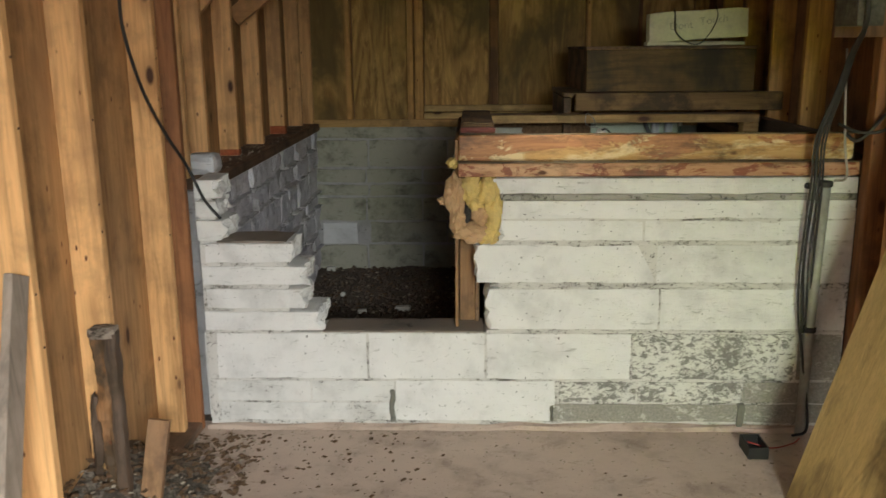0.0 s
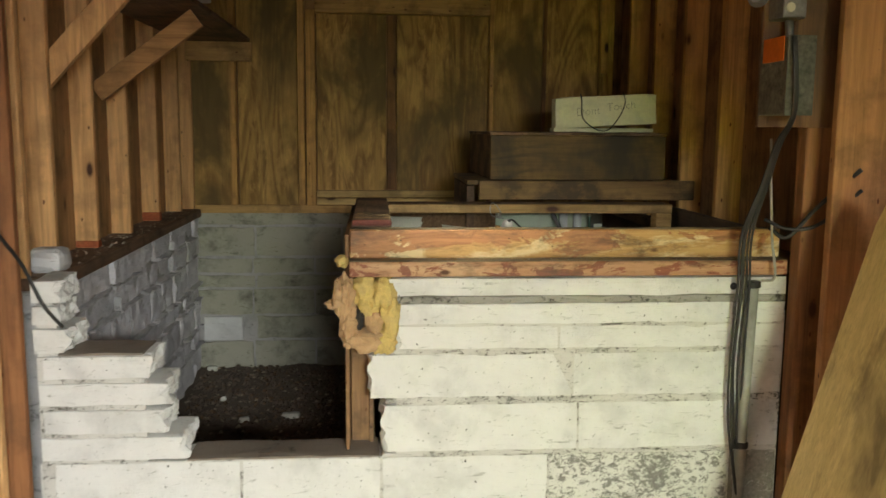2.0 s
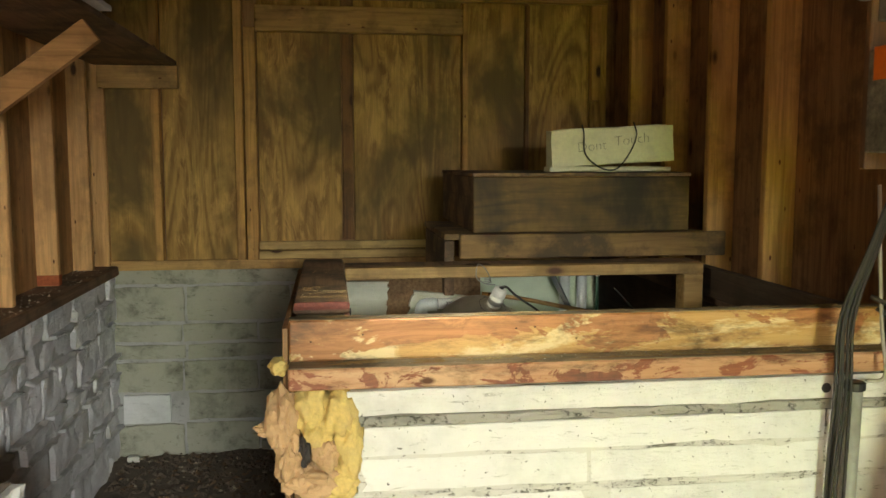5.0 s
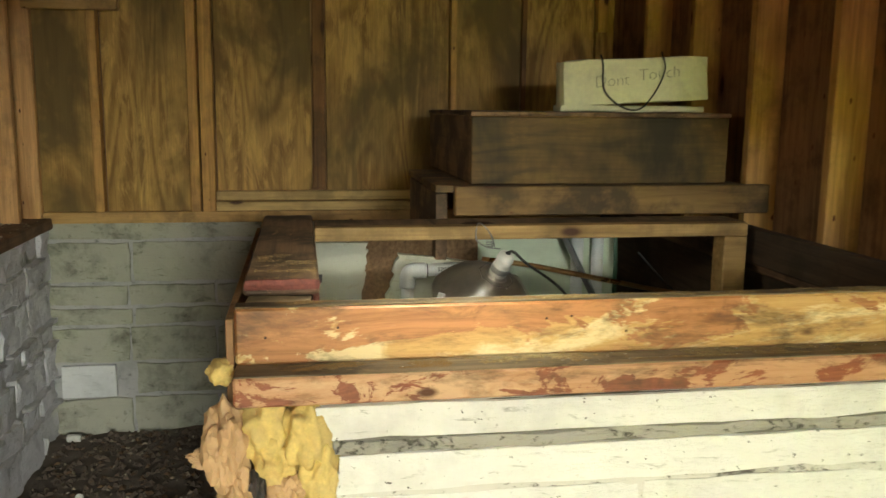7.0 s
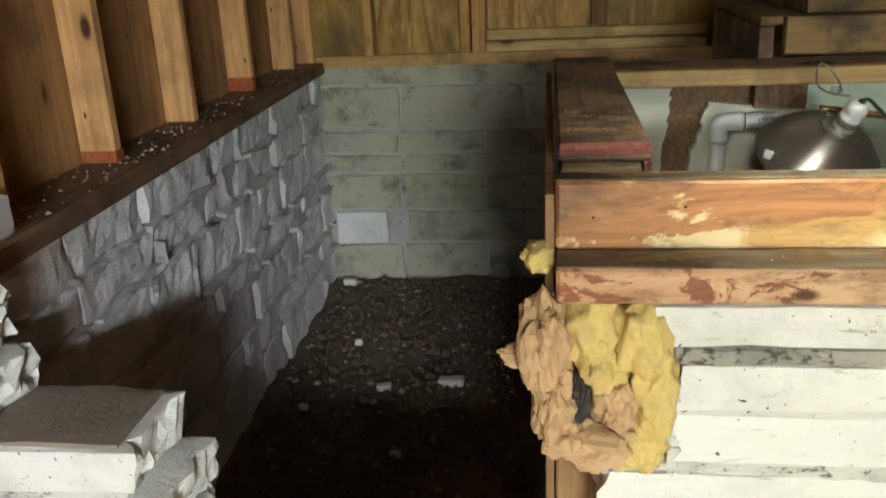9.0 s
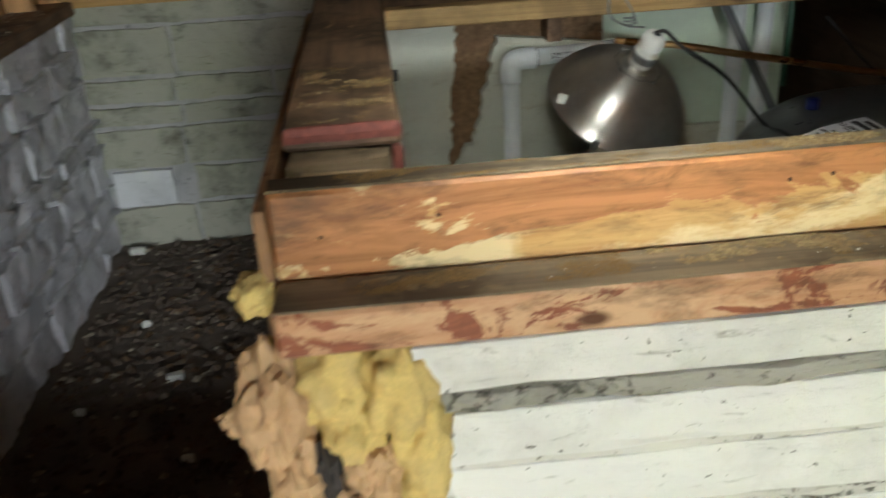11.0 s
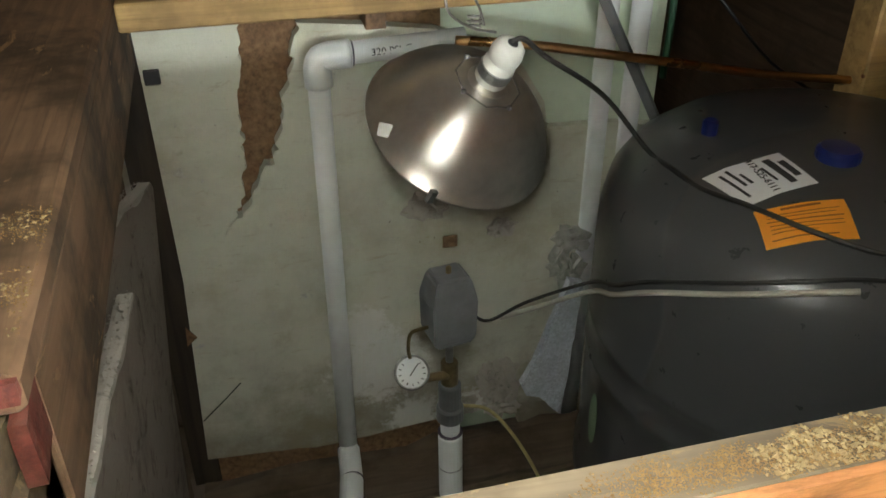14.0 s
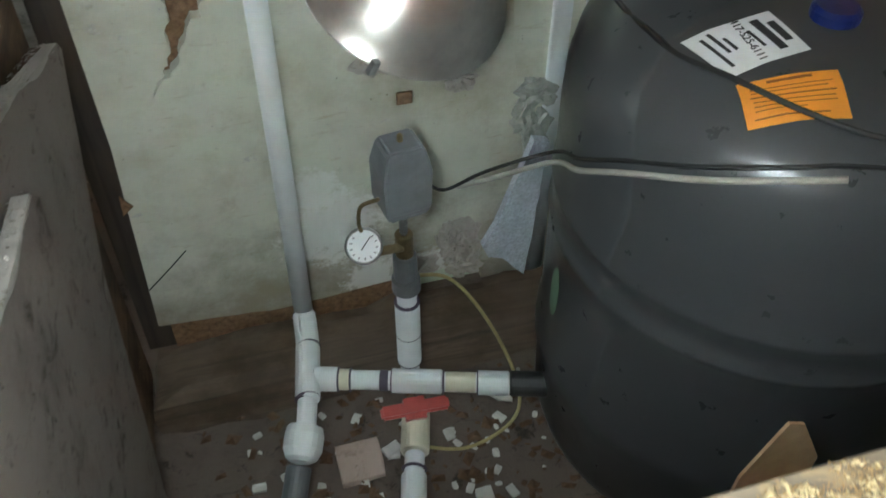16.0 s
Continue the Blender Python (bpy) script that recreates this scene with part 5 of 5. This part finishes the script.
wool = thing("insulation_batt", "torn yellow glass-wool batt with brown paper facing", "insulation")
for i, (c, s) in enumerate((((0.085, 3.47, 1.065), (0.048, 0.05, 0.062)), ((0.155, 3.46, 1.045), (0.04, 0.05, 0.075)), ((0.098, 3.45, 1.01), (0.034, 0.045, 0.05)), ((0.178, 3.455, 0.955), (0.036, 0.045, 0.085)), ((0.15, 3.46, 0.872), (0.05, 0.045, 0.04)), ((0.005, 3.50, 1.165), (0.024, 0.03, 0.022)))):
    part("wool", lump(c, s, i, 4, 0.38, 1.9), WOOL, wool, smooth=True)
for i, (c, s) in enumerate((((0.015, 3.46, 1.04), (0.04, 0.06, 0.085)), ((0.03, 3.46, 0.94), (0.036, 0.055, 0.07)), ((0.095, 3.44, 0.885), (0.062, 0.045, 0.045)), ((0.12, 3.435, 0.95), (0.03, 0.035, 0.04)), ((-0.02, 3.48, 1.01), (0.035, 0.02, 0.018)), ((0.05, 3.45, 0.895), (0.04, 0.04, 0.04)))):
    part("paper_facing", lump(c, s, i + 20, 4, 0.4, 1.5), KRAFT, wool, "crumpled brown kraft paper")

# black lump: the shade of a hollow between the tufts, made as a shape
part("shadow_flap", lump((0.068, 3.43, 0.962), (0.014, 0.02, 0.038), 44, 3, 0.4, 2.0), plain("hollow_black", (0.035, 0.03, 0.03), 0.7), wool, "black lump standing in for the shade of a hollow")
# handwriting and wire on the foam slab
fm = pose(1.37, 4.966, 1.755, 98, -4, 0)
words("Dont", 0.062, INK_FAINT, fm @ pose(-0.105, -0.005, 0, 0, 0, 2), foam, "handwriting", -0.0016)
words("Touch", 0.062, INK_FAINT, fm @ pose(0.075, 0.012, 0, 0, 0, 3), foam, "handwriting", -0.0016)
part("wire_handle", tube(smooth_line([(1.225, 4.985, 1.835), (1.228, 4.965, 1.80), (1.235, 4.96, 1.71), (1.30, 4.955, 1.652), (1.37, 4.955, 1.645), (1.43, 4.96, 1.71), (1.465, 4.968, 1.79), (1.458, 4.99, 1.85)], 8), 0.0032, 6), BLACK, foam, "thin black wire handle", smooth=True)

# wiring on the right
electric = thing("electric_box", "corroded grey metal switch box on the board", "electric box")
part("case", box(1.455, 1.545, 3.13, 3.33, 1.70, 1.95, 0.004), plain("corroded_metal", (0.24, 0.22, 0.18), 0.75, 0.2, 0.7, 45, 0.6, (0.05, 0.045, 0.035)), electric)
part("cover", box(1.452, 1.548, 3.124, 3.13, 1.698, 1.955, 0.002), plain("dull_plate", (0.15, 0.145, 0.115), 0.75, 0.3, 0.6, 60, 0.4, (0.05, 0.045, 0.035)), electric, "dull cover plate")
part("label", box(1.450, 1.4535, 3.15, 3.30, 1.875, 1.955, 0.001), plain("orange_label", (0.75, 0.16, 0.02), 0.6), electric, "faded orange label")
outlet = thing("outlet_box", "grey metal outlet box with two sockets", "outlet")
part("case", box(1.475, 1.555, 3.22, 3.33, 2.02, 2.15, 0.004), IRON, outlet)
for z in (2.055, 2.115):
    part("socket", lathe([(0.0004, 0.004), (0.014, 0.004), (0.016, 0)], 18, axis_pose((1.50, 3.22, z), (0, -1, 0))), CREAM, outlet, "cream socket face")
tagged(part("conduit", tube([(1.53, 3.28, 1.955), (1.53, 3.29, 2.02)], 0.014, 12), IRON, smooth=True), "short metal conduit between the boxes", "conduit")
tagged(part("lamp_holder", lathe([(0.02, 0), (0.035, 0.03), (0.03, 0.07), (0.012, 0.09)], 20, axis_pose((1.44, 3.33, 2.09), (-0.5, -0.8, 0.2)), True), IRON), "small metal fitting beside the outlet", "fitting")
tagged(part("conduit_pipe", tube([(1.498, 3.405, 0.0), (1.500, 3.405, 0.55), (1.512, 3.405, 1.075)], 0.021, 14), plain("grey_pvc", (0.36, 0.36, 0.32), 0.5, dirt=(0.2, 0.2, 0.16)), smooth=True), "grey plastic conduit rising along the block wall", "conduit")
for z, x in ((1.075, 1.512), (0.46, 1.499)):
    tagged(part("conduit_clamp", lathe([(0.022, 0), (0.027, 0.003), (0.027, 0.022), (0.022, 0.025)], 14, pose(x, 3.405, z), True), BLACK), "black clamp round the conduit", "clamp", "conduit clamps")
for i, (dx, dy) in enumerate(((-0.065, 0.0), (-0.045, -0.012), (-0.03, 0.01), (-0.052, 0.006), (-0.016, -0.006))):
    cable("black_cable", [(1.475 + dx * 0.2, 3.115, 1.95), (1.49 + dx * 0.2, 3.112, 1.72), (1.53 + dx * 0.4, 3.28, 1.6), (1.525 + dx * 0.5, 3.35, 1.45), (1.50 + dx * 0.8, 3.385, 1.27), (1.505 + dx * 0.9, 3.39, 1.08), (1.50 + dx * (1 + 0.25 * (i == 1)), 3.395 + dy, 0.8), (1.505 + dx, 3.40, 0.6), (1.50 + dx * 0.7, 3.395, 0.46)], 0.0046, BLACK, "black cable hanging down the wall beside the conduit", n=6)
cable("black_cable", [(1.46, 3.40, 0.46), (1.48, 3.395, 0.33), (1.505, 3.39, 0.18), (1.515, 3.38, 0.03), (1.45, 3.36, 0.01)], 0.006, BLACK, "black cable reaching the floor")
cable("black_cable", [(1.55, 3.385, 1.30), (1.60, 3.345, 1.27), (1.68, 3.30, 1.38), (1.75, 3.16, 1.52)], 0.0075, BLACK, "black cable looping to the post")
cable("black_cable", [(1.53, 3.385, 1.33), (1.60, 3.34, 1.30), (1.69, 3.30, 1.32), (1.76, 3.165, 1.45)], 0.0065, BLACK, "black cable looping to the post")
cable("grey_cable", [(1.53, 3.37, 1.62), (1.54, 3.37, 1.45), (1.56, 3.375, 1.25), (1.58, 3.38, 1.12), (1.54, 3.40, 1.10)], 0.005, WIRE, "loose grey cable end")
cable("red_wire", [(1.23, 3.26, 0.03), (1.32, 3.24, 0.012), (1.42, 3.28, 0.012), (1.47, 3.33, 0.012)], 0.003, RED, "thin red wire on the floor", "wire")
cable("black_cable", [(-1.09, 2.82, 2.3), (-1.10, 2.9, 1.9), (-1.12, 2.95, 1.72), (-1.12, 3.08, 1.5), (-1.115, 3.28, 1.31), (-1.09, 3.42, 1.17), (-1.03, 3.425, 1.03), (-0.965, 3.425, 0.945)], 0.0065, BLACK, "black cable drooping from the studs onto the wall")

floor_box = thing("junction_box", "open black plastic box on the concrete floor", "box")
fb = bmesh.new()
for q in ((1.205, 1.285, 3.16, 3.165, 0, 0.05), (1.205, 1.285, 3.285, 3.29, 0, 0.05), (1.205, 1.21, 3.165, 3.285, 0, 0.05), (1.28, 1.285, 3.165, 3.285, 0, 0.05), (1.21, 1.28, 3.165, 3.285, 0, 0.004)):
    box(*q, 0, fb)
part("tray", fb, BLACK, floor_box)
for hx, hz0, hz1, w in ((-0.262, 0.03, 0.18, 0.02), (0.437, 0.03, 0.115, 0.013), (1.25, 0.02, 0.12, 0.025)):
    part("broken_joint", rough_box(hx - w * 0.6, hx + w * 0.6, 3.430, 3.448, hz0, hz1, 0.008, 0.012, int(hx * 50), 0.005), MORTAR_DARK, wall_front, "dark broken joint")
# flat black disc: a hole's darkness painted onto the wall face
part("peg_hole", lathe([(0.0004, 0), (0.014, 0)], 12, axis_pose((1.452, 3.4385, 1.075), (0, -1, 0))), INK, wall_front, "flat black disc for the dark of a round hole")

LITTER = masonry("grey_litter", (0.3, 0.25, 0.2), (0.12, 0.09, 0.065), 0.75, 0.6, relief=1.0, fleck=50)
# rotted stump and boards by the left studs
stump = thing("rotten_post", "charred rotten post stub in the litter", "post stub")
CHAR = wood("charred", (0.11, 0.07, 0.045), (0.035, 0.022, 0.015), "z", dirt=0.7)
part("stub", rough_box(-1.138, -1.098, 2.59, 2.64, 0.02, 0.735, 0.012, 0.006, 61, 0.005), CHAR, stump)
part("rotten_core", rough_box(-1.185, -1.139, 2.60, 2.64, 0.02, 0.71, 0.012, 0.014, 63, 0.008), wood("rotten_core", (0.3, 0.15, 0.06), (0.1, 0.055, 0.03), "z", dirt=0.8), stump, "brown crumbling inner wood")
part("split_flake", rough_box(-1.215, -1.186, 2.59, 2.63, 0.02, 0.5, 0.012, 0.016, 64, 0.01), CHAR, stump, "dark split flake")
part("broken_cap", rough_box(-1.19, -1.10, 2.585, 2.645, 0.70, 0.745, 0.01, 0.008, 62, 0.008), LITTER, stump, "crumbling grey rotted top")
tagged(part("loose_board", bar((-1.055, 2.62, 0.0), (-1.022, 2.72, 0.36), 0.026, 0.075, (1, 0, 0)), SHEATH), "short rotten board stuck in the litter", "board")
tagged(part("grey_board", bar((-1.10, 1.72, 0.0), (-1.14, 2.12, 1.05), 0.09, 0.025, (1, 0, 0)), wood("grey_weathered", (0.33, 0.27, 0.22), (0.2, 0.16, 0.13), "z")), "grey weathered board leaning on the studs", "board")


def scatter(name, n, where, size, mat, label, category, flat=0.25, seed=1):
    """Many small angular bits on a surface, as one mesh."""
    r = random.Random(seed)
    vs, fs = [], []
    for _ in range(n):
        x, y, z = where(r)
        s = size * r.uniform(0.4, 1.5)
        a, t = r.uniform(0, 6.28), r.uniform(-0.4, 0.4)
        ca, sa = math.cos(a), math.sin(a)
        b = len(vs)
        w = s * r.uniform(0.4, 0.9)
        for (u, v, h) in ((-s, -w, 0), (s, -w * 0.7, t * s), (s * 0.8, w, t * s), (-s * 0.7, w * 0.8, 0), (0, 0, s * flat + abs(t) * s)):
            vs.append((x + u * ca - v * sa, y + u * sa + v * ca, z + h + 0.0005))
        fs += [(b, b + 1, b + 4), (b + 1, b + 2, b + 4), (b + 2, b + 3, b + 4), (b + 3, b, b + 4)]
    me = bpy.data.meshes.new(name)
    me.from_pydata(vs, [], fs)
    me.materials.append(mat)
    return tagged(new(name, me), label, category, kind="stuff")


LEAF = plain("dead_leaf", (0.16, 0.095, 0.05), 0.9, 0, 0.5, 60, 0.3, (0.06, 0.04, 0.025))
LEAF_PALE = plain("pale_litter", (0.42, 0.36, 0.28), 0.9, 0, 0.4, 60, 0.3, (0.25, 0.2, 0.14))
SAWDUST = plain("sawdust", (0.27, 0.165, 0.06), 0.95, 0, 0.45, 200, 0.3, (0.2, 0.12, 0.05))
SHAVING = plain("wood_shaving", (0.40, 0.30, 0.15), 0.85, 0, 0.6, 160, 0.3, (0.24, 0.15, 0.07))

heap = bmesh.new()
N = 26
hv = [[heap.verts.new((-1.30 + 0.42 * i / N, 2.15 + 1.15 * j / N, max(-0.005, 0.27 * (1 - i / N) ** 1.1 * math.sin(math.pi * min(1, 0.1 + j / N)) + 0.02 * noise.noise((i * 0.5, j * 0.5, 0)) - 0.01))) for j in range(N + 1)] for i in range(N + 1)]
for i in range(N):
    for j in range(N):
        heap.faces.new((hv[i][j], hv[i + 1][j], hv[i + 1][j + 1], hv[i][j + 1]))
tagged(part("litter_heap", heap, LITTER, smooth=True), "heap of dead leaves and dirt under the studs", "litter", kind="stuff")


def heap_at(r):
    i, j = r.random() ** 1.4, r.random()
    return (-1.28 + 0.5 * i, 2.1 + 1.25 * j, max(0.0, 0.27 * (1 - i * 1.19) ** 1.1 * math.sin(math.pi * min(1, 0.1 + j)) if i < 0.84 else 0) + r.uniform(0, 0.012))


scatter("leaf_litter", 900, heap_at, 0.013, LEAF, "brown leaf litter on the heap", "litter", 0.3, 2)
scatter("leaf_litter", 250, heap_at, 0.008, LEAF_PALE, "pale crumbs among the leaf litter", "litter", 0.3, 3)
scatter("floor_litter", 420, lambda r: (-1.1 + 1.0 * r.random() ** 1.7, 1.6 + 1.78 * r.random() ** 0.7, 0.0), 0.009, LEAF, "dry leaf crumbs on the concrete", "litter", 0.25, 4)
scatter("floor_litter", 260, lambda r: (-1.05 + 2.6 * r.random(), 3.40 - 0.5 * r.random() ** 2.2, 0.0), 0.006, LEAF_PALE, "paint flakes along the foot of the wall", "litter", 0.2, 5)
scatter("floor_litter", 160, lambda r: (-0.9 + 2.4 * r.random(), 1.4 + 1.9 * r.random(), 0.0), 0.006, LEAF, "scattered crumbs on the concrete", "litter", 0.2, 6)
soil_at = lambda r: (-1.03 + 1.0 * r.random(), 3.75 + 2.6 * r.random(), -0.022 + 0.01 * r.random())
scatter("soil_debris", 1500, soil_at, 0.016, plain("soil_crumb", (0.14, 0.105, 0.08), 0.95, 0, 0.5, 60, 0.3, (0.06, 0.046, 0.036)), "dark crumbs and bark on the soil", "debris", 0.5, 7)
scatter("soil_debris", 500, soil_at, 0.014, LEAF, "brown leaves on the soil", "debris", 0.4, 17)
scatter("soil_debris", 260, soil_at, 0.012, LEAF_PALE, "pale bits on the soil", "debris", 0.5, 8)
for i, (x, y, s) in enumerate(((-0.62, 5.2, 0.03), (-0.36, 5.25, 0.05), (-0.9, 5.05, 0.02), (-0.99, 6.3, 0.035), (-0.80, 5.6, 0.02), (-0.5, 4.75, 0.02))):
    tagged(part("white_scrap", rough_box(x - s, x + s, y - s * 0.5, y + s * 0.5, -0.03, -0.005 + s * 0.3, 0.012, 0.006, i + 40, 0.006), WHITE_CHIP), "small white scrap lying on the soil", "scrap", "white scraps")
scatter("pit_debris", 500, lambda r: (0.22 + 1.0 * r.random(), 3.75 + 0.85 * r.random(), -0.02), 0.012, LEAF, "brown dirt crumbs in the pump box", "debris", 0.4, 9)
rr = random.Random(12)
for i in range(74):
    x, y, s = 0.30 + 0.68 * rr.random(), 4.12 + 0.46 * rr.random(), rr.uniform(0.006, 0.016) * (1.7 if i % 9 == 0 else 1)
    b = rough_box(-s, s, -s * 0.7, s * 0.7, 0, s * 0.7, 0.012, 0.003, i, 0.003)
    b.transform(pose(x, y, -0.024, 0, 0, rr.uniform(0, 180)))
    tagged(part("foam_chip", b, WHITE_CHIP), "white foam crumb on the dirt in the pump box", "foam crumb", "foam crumbs")
tagged(part("cardboard", slab_xz([(0.976, -0.02), (1.133, -0.02), (1.118, 0.60), (1.064, 0.70), (1.037, 0.712), (0.996, 0.60)], 3.86, 3.865), KRAFT), "torn piece of brown cardboard beside the tank", "cardboard")
tagged(part("flat_tile", rough_box(0.50, 0.60, 4.36, 4.46, -0.03, -0.008, 0.03, 0.003, 77, 0.005), FLOOR), "pale flat shard on the dirt", "shard")


def drift(r, x0, x1, y0, y1, z, k):
    """A spot where sawdust has drifted together."""
    while True:
        x, y = r.uniform(x0, x1), r.uniform(y0, y1)
        if noise.noise((x * 9, y * 26, k)) + 0.5 * noise.noise((x * 40, y * 60, k)) > r.uniform(0.0, 0.5):
            return x, y, z


scatter("sawdust", 22000, lambda r: drift(r, 0.05, 1.6, 3.506, 3.543, 1.283, 1), 0.0006, SAWDUST, "yellow sawdust along the beam top", "sawdust", 0.5, 10)
scatter("sawdust", 24000, lambda r: drift(r, 0.1, 1.55, 3.446, 3.502, 1.1745, 4), 0.0007, SAWDUST, "sawdust on the ledge board", "sawdust", 0.5, 11)
scatter("sawdust", 3000, lambda r: drift(r, 0.05, 0.185, 3.70, 4.0, 1.2945, 7), 0.0007, SAWDUST, "sawdust on the side rail", "sawdust", 0.5, 13)
scatter("sawdust", 1700, lambda r: drift(r, 0.6, 1.6, 3.506, 3.543, 1.2835, 1), 0.0017, SHAVING, "coarse wood shavings along the beam top", "sawdust", 0.5, 20)
scatter("sawdust", 5200, lambda r: drift(r, 0.45, 1.6, 3.45, 3.502, 1.175, 4), 0.0017, SHAVING, "coarse wood shavings on the ledge board", "sawdust", 0.5, 21)
scatter("sawdust", 220, lambda r: drift(r, 0.05, 0.185, 3.70, 4.0, 1.295, 7), 0.0015, SHAVING, "coarse wood shavings on the side rail", "sawdust", 0.5, 22)
scatter("paint_flakes", 60, lambda r: (r.uniform(0.3, 1.6), r.uniform(3.45, 3.5), 1.175), 0.0014, WHITE_CHIP, "white paint flakes among the sawdust on the ledge", "paint flake", 0.4, 23)
scatter("sill_crumbs", 260, lambda r: (-1.28 + 0.2 * r.random(), 3.7 + 2.6 * r.random(), 1.085), 0.006, LEAF_PALE, "mortar crumbs on the sill", "debris", 0.6, 14)

for x0, ya, za, yb, zb in ((0.1645, 4.265, 0.973, 3.62, 1.115), (0.146, 4.75, 0.895, 4.15, 1.10)):
    scatter("foam_beads", 260, lambda r, x0=x0, ya=ya, za=za, yb=yb, zb=zb: (lambda k: (x0 + r.uniform(-0.012, 0.012), ya + (yb - ya) * k, za + (zb - za) * k + 0.001))(r.random()), 0.0016, FOAM_EDGE, "crumbled foam beads on the slab edge", "foam crumb", 0.8, int(x0 * 1000))
